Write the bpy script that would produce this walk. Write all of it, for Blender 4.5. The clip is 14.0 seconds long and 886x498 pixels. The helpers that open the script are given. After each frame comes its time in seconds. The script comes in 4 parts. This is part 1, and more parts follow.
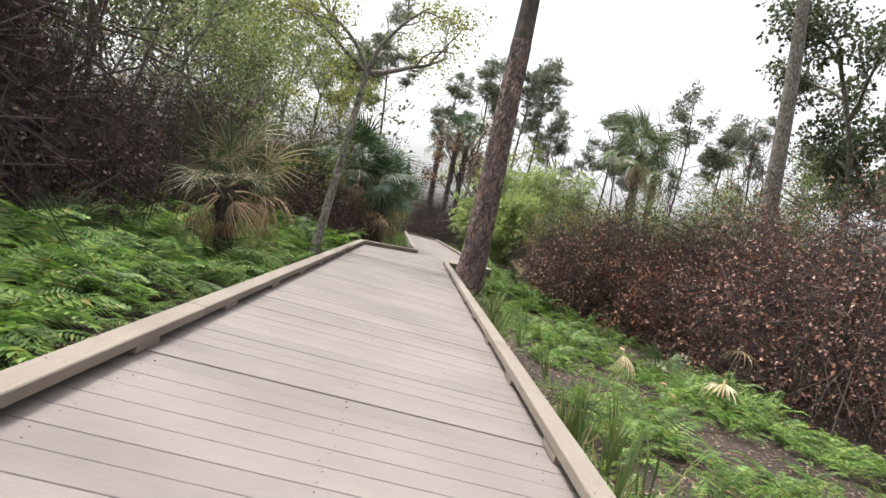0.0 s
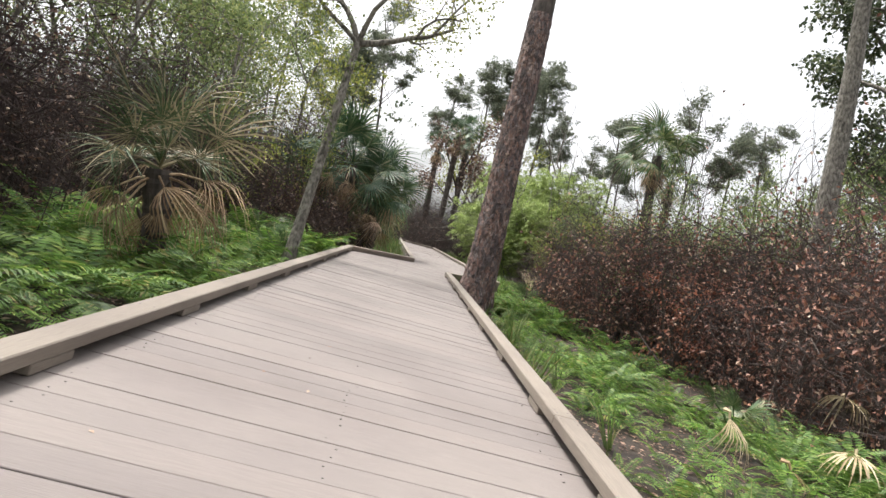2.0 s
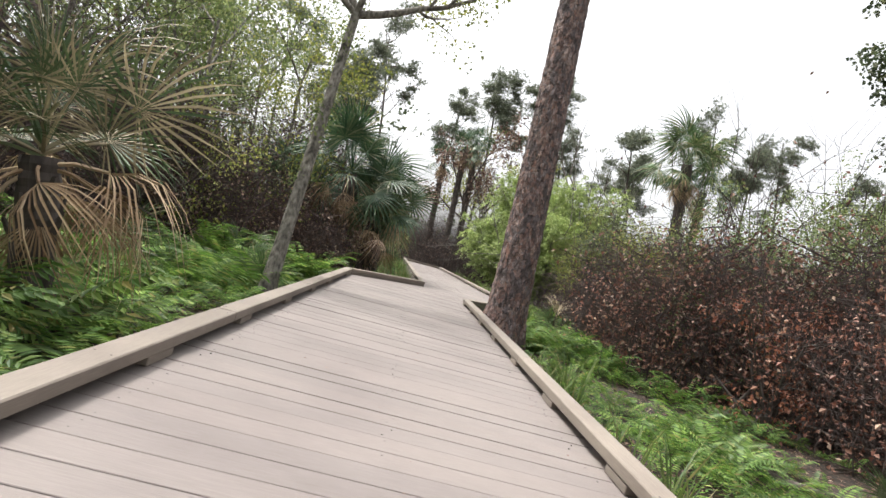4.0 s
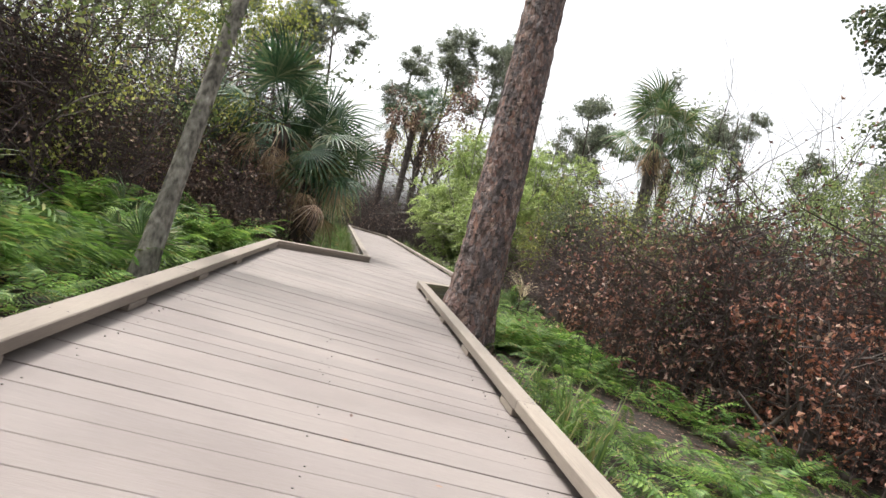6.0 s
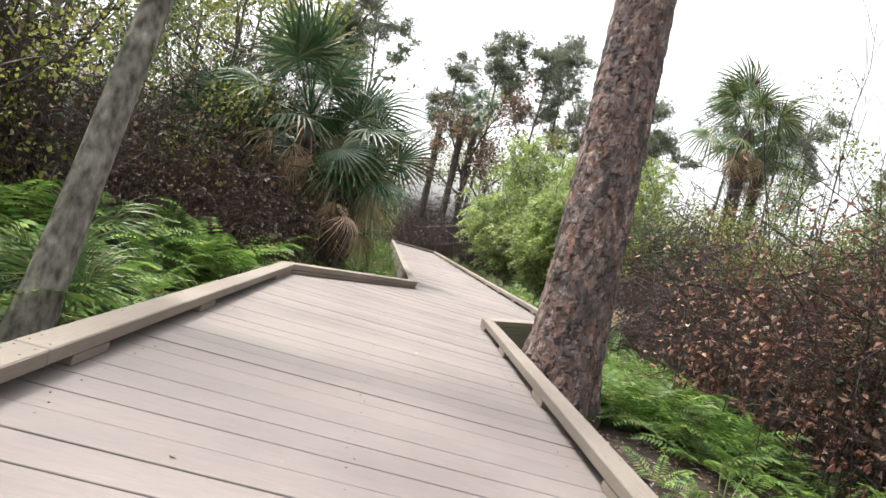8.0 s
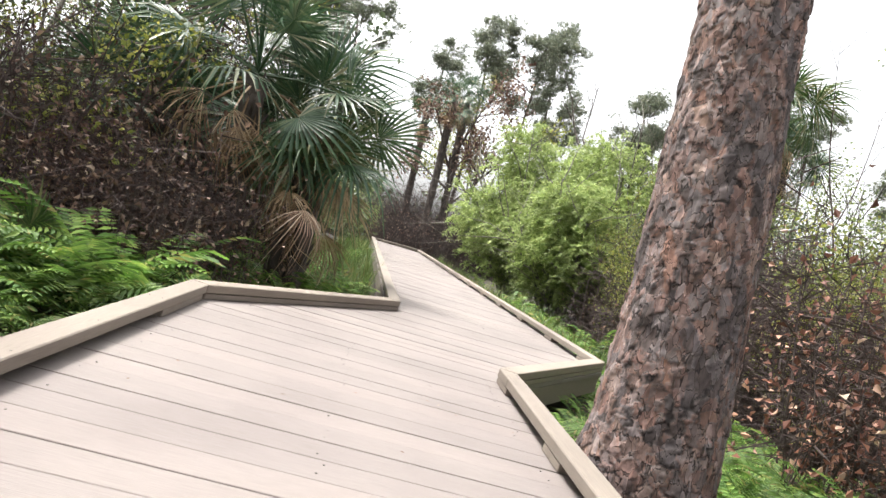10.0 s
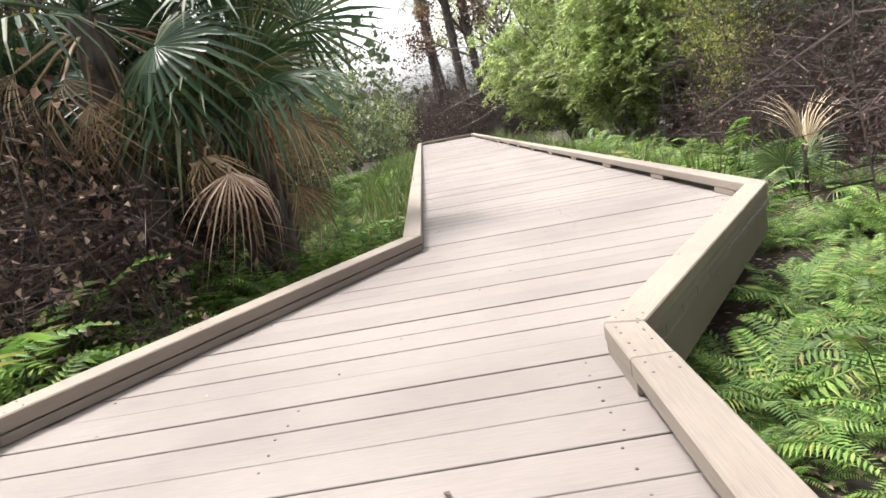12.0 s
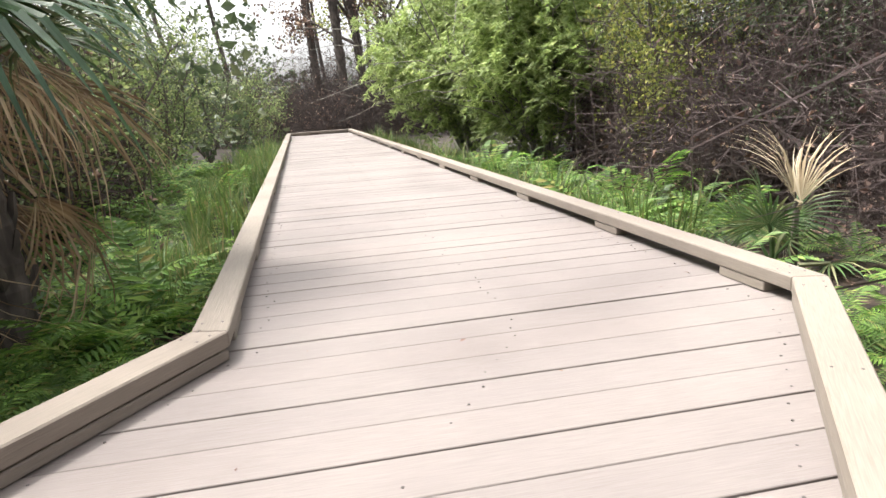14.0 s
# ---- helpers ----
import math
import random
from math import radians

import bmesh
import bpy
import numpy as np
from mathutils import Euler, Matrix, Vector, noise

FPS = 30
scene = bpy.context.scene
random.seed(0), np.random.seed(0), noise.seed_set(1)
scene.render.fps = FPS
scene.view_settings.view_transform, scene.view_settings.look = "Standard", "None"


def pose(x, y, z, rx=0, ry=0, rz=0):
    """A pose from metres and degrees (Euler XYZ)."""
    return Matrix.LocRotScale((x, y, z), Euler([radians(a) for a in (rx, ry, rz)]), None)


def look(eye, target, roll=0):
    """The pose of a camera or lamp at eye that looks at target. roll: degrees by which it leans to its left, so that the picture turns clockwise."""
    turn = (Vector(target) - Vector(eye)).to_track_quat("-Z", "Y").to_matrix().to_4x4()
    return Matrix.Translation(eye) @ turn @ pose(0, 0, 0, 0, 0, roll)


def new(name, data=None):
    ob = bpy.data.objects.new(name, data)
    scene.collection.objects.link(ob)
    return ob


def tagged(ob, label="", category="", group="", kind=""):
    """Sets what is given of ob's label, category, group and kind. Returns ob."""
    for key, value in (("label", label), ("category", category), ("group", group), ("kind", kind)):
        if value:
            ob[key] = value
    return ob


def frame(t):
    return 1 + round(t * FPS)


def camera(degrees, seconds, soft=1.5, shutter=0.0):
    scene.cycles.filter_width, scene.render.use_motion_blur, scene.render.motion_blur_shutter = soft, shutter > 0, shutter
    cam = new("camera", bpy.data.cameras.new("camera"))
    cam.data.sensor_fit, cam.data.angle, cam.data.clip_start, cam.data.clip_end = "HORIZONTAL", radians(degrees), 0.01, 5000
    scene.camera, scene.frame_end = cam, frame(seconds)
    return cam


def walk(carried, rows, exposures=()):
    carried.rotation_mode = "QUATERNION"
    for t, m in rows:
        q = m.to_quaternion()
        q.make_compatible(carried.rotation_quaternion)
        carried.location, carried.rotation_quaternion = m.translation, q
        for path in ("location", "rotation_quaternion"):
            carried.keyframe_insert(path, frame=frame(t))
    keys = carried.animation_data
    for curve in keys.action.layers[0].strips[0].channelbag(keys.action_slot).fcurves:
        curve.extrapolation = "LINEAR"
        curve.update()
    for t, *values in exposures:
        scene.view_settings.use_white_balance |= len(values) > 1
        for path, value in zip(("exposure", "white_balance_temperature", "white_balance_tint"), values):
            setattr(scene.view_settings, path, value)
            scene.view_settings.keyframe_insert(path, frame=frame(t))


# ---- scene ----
cam = camera(69.8, 14.0)
PATH = [
    (0, (1.205, -5.088, 1.043), (1.309, -3.092, 0.971), 14.9),
    (0.5, (1.193, -4.462, 1.008), (1.306, -2.467, 0.927), 15.2),
    (1, (1.084, -3.798, 0.942), (1.214, -1.804, 0.879), 15.5),
    (1.5, (1.206, -3.2, 0.93), (1.306, -1.203, 0.873), 15.2),
    (2, (1.172, -2.616, 0.889), (1.285, -0.62, 0.85), 15.7),
    (2.5, (1.133, -2.044, 0.883), (1.233, -0.047, 0.853), 15.2),
    (2.7, (1.102, -1.742, 0.858), (1.195, 0.256, 0.841), 15.2),
    (4.8, (0.964, 0.668, 0.833), (1.071, 2.665, 0.852), 15.3),
    (5, (0.955, 0.861, 0.834), (1.107, 2.855, 0.844), 15.7),
    (5.5, (0.976, 1.477, 0.854), (1.212, 3.462, 0.813), 15.9),
    (6, (1.042, 2.209, 0.888), (1.323, 4.189, 0.85), 16.7),
    (6.5, (1.119, 2.808, 0.877), (1.354, 4.794, 0.843), 16.2),
    (7, (1.178, 3.483, 0.866), (1.348, 5.475, 0.821), 16.1),
    (7.5, (1.067, 4.162, 0.865), (1.23, 6.155, 0.822), 16.3),
    (8, (1.065, 4.881, 0.87), (1.201, 6.876, 0.833), 16.1),
    (8.2, (1.005, 5.166, 0.874), (1.16, 7.16, 0.84), 16.5),
    (10.5, (1.177, 8.089, 0.928), (1.37, 10.079, 0.89), 16.8),
    (11, (1.315, 8.809, 0.91), (1.454, 10.804, 0.857), 13.2),
    (11.5, (1.384, 9.419, 0.919), (1.443, 11.412, 0.772), 0.1),
    (12, (1.778, 9.955, 0.89), (1.706, 11.914, 0.489), -10.0),
    (12.5, (1.71, 10.371, 0.926), (1.896, 12.31, 0.473), -7.6),
    (13, (1.858, 10.659, 0.907), (2.078, 12.584, 0.41), -6.2),
    (13.5, (1.914, 11.251, 0.869), (2.169, 13.172, 0.375), -4.8),
    (14, (1.901, 12.053, 0.89), (2.229, 13.972, 0.433), -3.4),
]
EXPOSURES = [(0, 1.25), (2.5, 1.25), (5, 1.35), (8, 1.58), (10.5, 1.82), (12, 1.8), (12.5, 1.62), (14, 1.85)]
walk(cam, [(t, look(eye, target, roll)) for t, eye, target, roll in PATH], EXPOSURES)

# ---- light ----
SUN_EL, SUN_AZ = radians(66), radians(-60)   # azimuth from +y, towards +x
sun_way = Vector((math.sin(SUN_AZ) * math.cos(SUN_EL), math.cos(SUN_AZ) * math.cos(SUN_EL), math.sin(SUN_EL)))
world = bpy.data.worlds.new("world")
scene.world = world
world.use_nodes = True
wt = world.node_tree
wbg = wt.nodes["Background"]
sky = wt.nodes.new("ShaderNodeTexSky")
sky.sky_type, sky.sun_disc = "NISHITA", False
sky.sun_elevation, sky.sun_rotation = SUN_EL, SUN_AZ
sky.air_density, sky.dust_density, sky.ozone_density = 1.0, 6.0, 1.0
hsv = wt.nodes.new("ShaderNodeHueSaturation")
hsv.inputs["Saturation"].default_value = 0.12
wt.links.new(sky.outputs[0], hsv.inputs["Color"])
wt.links.new(hsv.outputs[0], wbg.inputs["Color"])
wbg.inputs["Strength"].default_value = 0.15
sun = new("sun", bpy.data.lights.new("sun", "SUN"))
sun.data.energy, sun.data.angle, sun.data.color = 1.6, radians(8), (1.0, 0.96, 0.91)
sun.matrix_world = look(sun_way * 50, (0, 0, 0))

# ---- materials ----


def node_mat(name, rough=0.8):
    m = bpy.data.materials.new(name)
    m.use_nodes = True
    t = m.node_tree
    b = t.nodes["Principled BSDF"]
    b.inputs["Roughness"].default_value = rough
    return m, t, b


def ramp(t, fac, stops):
    r = t.nodes.new("ShaderNodeValToRGB")
    e = r.color_ramp.elements
    while len(e) < len(stops):
        e.new(0.5)
    for k, (p, c) in enumerate(stops):
        e[k].position, e[k].color = p, (*c, 1)
    t.links.new(fac, r.inputs[0])
    return r.outputs[0]


def noise_of(t, scale, detail=4, stretch=(1, 1, 1), coord="Object"):
    c = t.nodes.new("ShaderNodeNewGeometry" if coord == "Position" else "ShaderNodeTexCoord")
    mp = t.nodes.new("ShaderNodeMapping")
    mp.inputs["Scale"].default_value = stretch
    n = t.nodes.new("ShaderNodeTexNoise")
    n.inputs["Scale"].default_value, n.inputs["Detail"].default_value = scale, detail
    t.links.new(c.outputs[coord], mp.inputs[0])
    t.links.new(mp.outputs[0], n.inputs["Vector"])
    return n.outputs["Fac"]


def mixed(t, fac, a, b, mode="MIX"):
    m = t.nodes.new("ShaderNodeMix")
    m.data_type, m.blend_type = "RGBA", mode
    for sock, v in ((m.inputs[0], fac), (m.inputs[6], a), (m.inputs[7], b)):
        if isinstance(v, bpy.types.NodeSocket):
            t.links.new(v, sock)
        else:
            sock.default_value = v if isinstance(v, float) else (*v, 1)
    return m.outputs[2]


def bumped(t, b, height, strength, distance=0.01):
    n = t.nodes.new("ShaderNodeBump")
    n.inputs["Strength"].default_value, n.inputs["Distance"].default_value = strength, distance
    t.links.new(height, n.inputs["Height"])
    t.links.new(n.outputs[0], b.inputs["Normal"])


def leaf_mat(name, stops, rough=0.55, thin=0.35, patch=0.6, tint=(0.5, 0.5, 0.5), mid=3.0, swing=0.25):
    """A leaf: colour varies leaf by leaf and in patches of about a metre; some light goes through."""
    m, t, b = node_mat(name, rough)
    g = t.nodes.new("ShaderNodeNewGeometry")
    col = ramp(t, g.outputs["Random Per Island"], stops)
    big = ramp(t, noise_of(t, patch, 2), [(0.3, tuple(0.75 * x / 0.5 for x in tint)), (0.7, tuple(1.15 * x / 0.5 for x in tint))])
    col = mixed(t, 1.0, col, big, "MULTIPLY")
    clump = ramp(t, noise_of(t, mid, 3), [(0.32, (1 - swing, 1 - swing, 1 - swing)), (0.68, (1 + swing, 1 + swing, 1 + 0.6 * swing))])
    col = mixed(t, 1.0, col, clump, "MULTIPLY")
    t.links.new(col, b.inputs["Base Color"])
    if thin:
        tr = t.nodes.new("ShaderNodeBsdfTranslucent")
        t.links.new(col, tr.inputs["Color"])
        mx = t.nodes.new("ShaderNodeMixShader")
        mx.inputs[0].default_value = thin
        t.links.new(b.outputs[0], mx.inputs[1])
        t.links.new(tr.outputs[0], mx.inputs[2])
        t.links.new(mx.outputs[0], t.nodes["Material Output"].inputs["Surface"])
    return m


def bark_mat(name, stops, scale, stretch, depth):
    m, t, b = node_mat(name, 0.9)
    n = noise_of(t, scale, 6, stretch)
    n2 = noise_of(t, scale * 0.22, 3)
    col = ramp(t, n, stops)
    col = mixed(t, 1.0, col, ramp(t, n2, [(0.3, (0.7, 0.7, 0.7)), (0.7, (1.2, 1.2, 1.2))]), "MULTIPLY")
    t.links.new(col, b.inputs["Base Color"])
    bumped(t, b, n, 0.8, depth)
    return m


def plank_mat(name, light, dark, along="X", where="Object"):
    m, t, b = node_mat(name, 0.75)
    st = {"X": (2.0, 50, 50), "Y": (50, 2.0, 50)}[along]
    grain = noise_of(t, 5.0, 8, st, where)
    patch = noise_of(t, 0.9, 6, coord="Position")
    oi = t.nodes.new("ShaderNodeObjectInfo")
    col = ramp(t, grain, [(0.25, dark), (0.5, tuple(0.5 * (a + c) for a, c in zip(light, dark))), (0.75, light)])
    tone = ramp(t, oi.outputs["Random"], [(0.0, (0.93, 0.92, 0.915)), (0.5, (1.0, 0.99, 0.98)), (1.0, (1.05, 1.03, 1.01))])
    col = mixed(t, 1.0, col, tone, "MULTIPLY")
    stain = ramp(t, patch, [(0.34, (0.80, 0.78, 0.775)), (0.5, (0.96, 0.95, 0.945)), (0.66, (1.07, 1.065, 1.05))])
    col = mixed(t, 1.0, col, stain, "MULTIPLY")
    t.links.new(col, b.inputs["Base Color"])
    bumped(t, b, grain, 0.35, 0.004)
    return m


M_PLANK = plank_mat("weathered_plank", (0.205, 0.181, 0.170), (0.160, 0.139, 0.130), "X", "Position")
M_RAIL = plank_mat("weathered_rail", (0.245, 0.213, 0.180), (0.180, 0.153, 0.127))
# Timber under the deck: its shade is put into a darker colour.
M_UNDER = plank_mat("shaded_timber", (0.22, 0.19, 0.16), (0.12, 0.10, 0.08), "Y")
M_SCREW, _t, _b = node_mat("screw_steel", 0.5)
_b.inputs["Base Color"].default_value = (0.06, 0.05, 0.045, 1)
_b.inputs["Metallic"].default_value = 0.4
M_FERN = leaf_mat("fern_green", [(0.0, (0.06, 0.13, 0.028)), (0.55, (0.13, 0.235, 0.05)), (0.9, (0.23, 0.335, 0.085)), (1.0, (0.28, 0.24, 0.085))], patch=0.5, thin=0.4, mid=2.6, swing=0.5)
M_GRASS = leaf_mat("grass_green", [(0.0, (0.055, 0.105, 0.025)), (0.7, (0.12, 0.175, 0.045)), (1.0, (0.24, 0.21, 0.09))])
M_PALM = leaf_mat("palm_green", [(0.0, (0.028, 0.07, 0.034)), (0.6, (0.06, 0.115, 0.055)), (0.86, (0.11, 0.15, 0.075)), (1.0, (0.34, 0.33, 0.22))], rough=0.36, thin=0.2)
# Lighter copy of the palm green, with sunlight put into its colour.
M_PALM_SUN = leaf_mat("palm_green_sunlit", [(0.0, (0.05, 0.10, 0.035)), (0.6, (0.09, 0.15, 0.05)), (1.0, (0.26, 0.24, 0.13))], rough=0.4, thin=0.2)
M_PALM_DRY = leaf_mat("palm_half_dry", [(0.0, (0.04, 0.085, 0.035)), (0.45, (0.10, 0.14, 0.06)), (0.6, (0.24, 0.20, 0.12)), (1.0, (0.50, 0.42, 0.29))], rough=0.5, thin=0.15)
M_DEADFAN = leaf_mat("dry_frond", [(0.0, (0.20, 0.12, 0.07)), (0.6, (0.40, 0.28, 0.175)), (1.0, (0.58, 0.45, 0.32))], rough=0.8, thin=0.15)
M_DRYTAN = leaf_mat("dry_tan_frond", [(0.0, (0.22, 0.13, 0.095)), (0.5, (0.42, 0.28, 0.205)), (1.0, (0.66, 0.54, 0.44))], rough=0.7, thin=0.25)
M_PALEFAN = leaf_mat("bleached_frond", [(0.0, (0.34, 0.25, 0.16)), (0.6, (0.52, 0.42, 0.29)), (1.0, (0.66, 0.57, 0.43))], rough=0.8, thin=0.2)
M_OAKLEAF = leaf_mat("oak_leaf", [(0.0, (0.085, 0.12, 0.045)), (0.6, (0.18, 0.235, 0.085)), (1.0, (0.31, 0.34, 0.14))], thin=0.5)
M_YELLOWLEAF = leaf_mat("yellow_green_leaf", [(0.0, (0.12, 0.15, 0.035)), (0.6, (0.23, 0.26, 0.06)), (1.0, (0.38, 0.36, 0.10))], thin=0.5)
M_DARKLEAF = leaf_mat("dark_leaf", [(0.0, (0.045, 0.068, 0.036)), (0.7, (0.095, 0.122, 0.062)), (1.0, (0.17, 0.18, 0.10))], thin=0.35)
M_WILLOW = leaf_mat("willow_leaf", [(0.0, (0.17, 0.235, 0.075)), (0.6, (0.31, 0.395, 0.135)), (1.0, (0.45, 0.51, 0.22))], thin=0.5, patch=0.9, mid=1.6, swing=0.25)
# Distance haze is put into the needles: a lightened, greyed green.
M_PINELEAF = leaf_mat("hazed_pine_needle", [(0.0, (0.095, 0.118, 0.085)), (0.7, (0.16, 0.18, 0.13)), (1.0, (0.23, 0.235, 0.17))], thin=0.5)
M_BROWNLEAF = leaf_mat("dead_leaf", [(0.0, (0.075, 0.042, 0.035)), (0.5, (0.15, 0.085, 0.068)), (0.85, (0.27, 0.175, 0.135)), (1.0, (0.44, 0.35, 0.28))], rough=0.7, thin=0.15, mid=1.5, swing=0.35)
M_REDLEAF = leaf_mat("russet_leaf", [(0.0, (0.11, 0.047, 0.036)), (0.5, (0.24, 0.105, 0.078)), (0.88, (0.37, 0.21, 0.16)), (1.0, (0.52, 0.40, 0.33))], rough=0.6, thin=0.2, mid=1.2, swing=0.4)
M_RUSSET = leaf_mat("orange_dead_leaf", [(0.0, (0.20, 0.06, 0.03)), (0.6, (0.36, 0.13, 0.075)), (1.0, (0.52, 0.27, 0.17))], rough=0.6, thin=0.3)
M_TWIG = bark_mat("dead_twig", [(0.3, (0.036, 0.026, 0.023)), (0.6, (0.085, 0.063, 0.056)), (0.8, (0.19, 0.155, 0.14))], 6, (1, 1, 1), 0.004)
M_BURNT = bark_mat("scorched_twig", [(0.3, (0.038, 0.026, 0.025)), (0.6, (0.085, 0.060, 0.056)), (0.88, (0.19, 0.15, 0.14))], 6, (1, 1, 1), 0.004)
M_GREYBARK = bark_mat("grey_bark", [(0.32, (0.06, 0.055, 0.045)), (0.5, (0.17, 0.155, 0.13)), (0.66, (0.26, 0.245, 0.21)), (0.75, (0.40, 0.39, 0.34))], 22, (1, 1, 0.5), 0.02)
M_DARKBARK = bark_mat("dark_bark", [(0.3, (0.035, 0.028, 0.024)), (0.6, (0.10, 0.082, 0.07)), (0.85, (0.19, 0.16, 0.14))], 12, (1, 1, 0.3), 0.012)
M_GROUND = bark_mat("leaf_litter_soil", [(0.3, (0.010, 0.007, 0.005)), (0.55, (0.028, 0.018, 0.011)), (0.8, (0.065, 0.042, 0.025))], 9, (1, 1, 1), 0.03)


def plate_mat():
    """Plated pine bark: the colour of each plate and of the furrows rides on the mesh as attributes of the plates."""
    m, t, b = node_mat("pine_plate_bark", 0.88)
    a = t.nodes.new("ShaderNodeAttribute")
    a.attribute_name = "plate"
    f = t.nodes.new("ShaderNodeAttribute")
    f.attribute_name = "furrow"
    col = ramp(t, a.outputs["Fac"], [(0.15, (0.07, 0.057, 0.056)), (0.32, (0.12, 0.102, 0.10)), (0.43, (0.15, 0.092, 0.077)), (0.53, (0.14, 0.122, 0.12)), (0.64, (0.20, 0.12, 0.094)), (0.76, (0.17, 0.145, 0.14)), (0.9, (0.25, 0.18, 0.15))])
    n = noise_of(t, 28, 8, (1, 1, 0.5))
    col = mixed(t, 1.0, col, ramp(t, n, [(0.25, (0.55, 0.55, 0.55)), (0.75, (1.35, 1.35, 1.35))]), "MULTIPLY")
    tc, mp, vo = (t.nodes.new("ShaderNode" + k) for k in ("TexCoord", "Mapping", "TexVoronoi"))
    mp.inputs["Scale"].default_value = (1, 1, 0.55)
    vo.inputs["Scale"].default_value = 22
    warp = t.nodes.new("ShaderNodeMix")
    warp.data_type, warp.inputs[0].default_value = "VECTOR", 0.15
    nz = t.nodes.new("ShaderNodeTexNoise")
    nz.inputs["Scale"].default_value = 16
    t.links.new(tc.outputs["Object"], mp.inputs[0])
    t.links.new(mp.outputs[0], warp.inputs[4])
    t.links.new(nz.outputs["Color"], warp.inputs[5])
    t.links.new(warp.outputs[1], vo.inputs["Vector"])
    sep = t.nodes.new("ShaderNodeSeparateColor")
    t.links.new(vo.outputs["Color"], sep.inputs[0])
    flake = ramp(t, sep.outputs[0], [(0.0, (0.5, 0.47, 0.46)), (0.35, (0.95, 0.83, 0.76)), (0.7, (1.15, 1.15, 1.17)), (0.9, (1.5, 1.5, 1.52)), (1.0, (2.1, 2.1, 2.1))])
    col = mixed(t, 0.75, col, mixed(t, 1.0, col, flake, "MULTIPLY"))
    rim = t.nodes.new("ShaderNodeTexVoronoi")
    rim.feature = "DISTANCE_TO_EDGE"
    rim.inputs["Scale"].default_value = 22
    t.links.new(warp.outputs[1], rim.inputs["Vector"])
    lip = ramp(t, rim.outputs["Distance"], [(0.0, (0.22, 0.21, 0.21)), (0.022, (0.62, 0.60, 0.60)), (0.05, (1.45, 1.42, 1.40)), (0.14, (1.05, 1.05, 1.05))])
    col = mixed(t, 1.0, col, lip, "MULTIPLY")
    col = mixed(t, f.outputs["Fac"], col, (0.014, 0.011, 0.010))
    t.links.new(col, b.inputs["Base Color"])
    add = t.nodes.new("ShaderNodeMath")
    add.operation = "ADD"
    t.links.new(n, add.inputs[0])
    t.links.new(sep.outputs[0], add.inputs[1])
    edge = t.nodes.new("ShaderNodeMath")
    edge.operation = "MULTIPLY"
    t.links.new(ramp(t, rim.outputs["Distance"], [(0.0, (0.3, 0.3, 0.3)), (0.03, (1, 1, 1))]), edge.inputs[0])
    t.links.new(add.outputs[0], edge.inputs[1])
    bumped(t, b, edge.outputs[0], 1.0, 0.014)
    return m


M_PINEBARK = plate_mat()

# ---- mesh building ----
GROWING = ("tree", "palm", "shrub")
rng = np.random.default_rng(7)


def mesh_of(name, v, q, mats, slot=None):
    """A mesh from vertices and four-cornered faces."""
    v, q = np.ascontiguousarray(v, np.float32), np.ascontiguousarray(q, np.int32)
    me = bpy.data.meshes.new(name)
    me.vertices.add(len(v))
    me.vertices.foreach_set("co", v.ravel())
    me.loops.add(q.size)
    me.loops.foreach_set("vertex_index", q.ravel())
    me.polygons.add(len(q))
    me.polygons.foreach_set("loop_start", np.arange(0, q.size, 4, dtype=np.int32))
    for m in mats if isinstance(mats, (list, tuple)) else [mats]:
        me.materials.append(m)
    if slot is not None:
        me.polygons.foreach_set("material_index", np.ascontiguousarray(slot, np.int32))
    me.update(calc_edges=True)
    me.shade_flat()
    return me


def part(name, geo, material, parent=None, label="", smooth=False):
    ob = new(name, mesh_of(name, geo[0], geo[1], material, geo[2] if len(geo) > 2 else None))
    if smooth:
        ob.data.shade_smooth()
    ob.parent = parent
    return tagged(ob, label) if label else ob


def thing(name, at, label, category, group="", kind=""):
    ob = new(name)
    ob.empty_display_size = 0.1
    ob.location = at
    if category in GROWING:
        ob.rotation_euler = (0, radians(-5.0), 0)   # the wind has set all stems towards the woods
    return tagged(ob, label, category, group, kind)


def join(geos):
    vs, qs, n = [], [], 0
    for v, q in geos:
        vs.append(v)
        qs.append(q + n)
        n += len(v)
    return np.concatenate(vs), np.concatenate(qs)


def spread(geo, mats3, at):
    """Many copies of one piece, each turned by a 3 x 3 matrix and moved, in one mesh."""
    v, q = geo
    mats3, at = np.asarray(mats3), np.asarray(at)
    out = np.einsum("mij,nj->mni", mats3, v) + at[:, None]
    qq = q[None] + (np.arange(len(at)) * len(v))[:, None, None]
    return out.reshape(-1, 3), qq.reshape(-1, 4)


def turns(n, tilt=0.3, size=(0.8, 1.2), r=None):
    """n random turns about z with a tilt, and sizes."""
    r = r or rng
    a, b, c = r.uniform(0, 2 * np.pi, n), r.uniform(0, 2 * np.pi, n), np.abs(r.normal(0, tilt, n))
    s = r.uniform(*size, n)
    ca, sa, z, o = np.cos(a), np.sin(a), np.zeros(n), np.ones(n)
    yaw = np.stack([ca, -sa, z, sa, ca, z, z, z, o], -1).reshape(n, 3, 3)
    ax = np.stack([np.cos(b), np.sin(b), z], -1)
    k = np.zeros((n, 3, 3))
    k[:, 0, 2], k[:, 1, 2], k[:, 2, 0], k[:, 2, 1] = ax[:, 1], -ax[:, 0], -ax[:, 1], ax[:, 0]
    lean = np.eye(3) + np.sin(c)[:, None, None] * k + (1 - np.cos(c))[:, None, None] * (k @ k)
    return lean @ yaw * s[:, None, None]


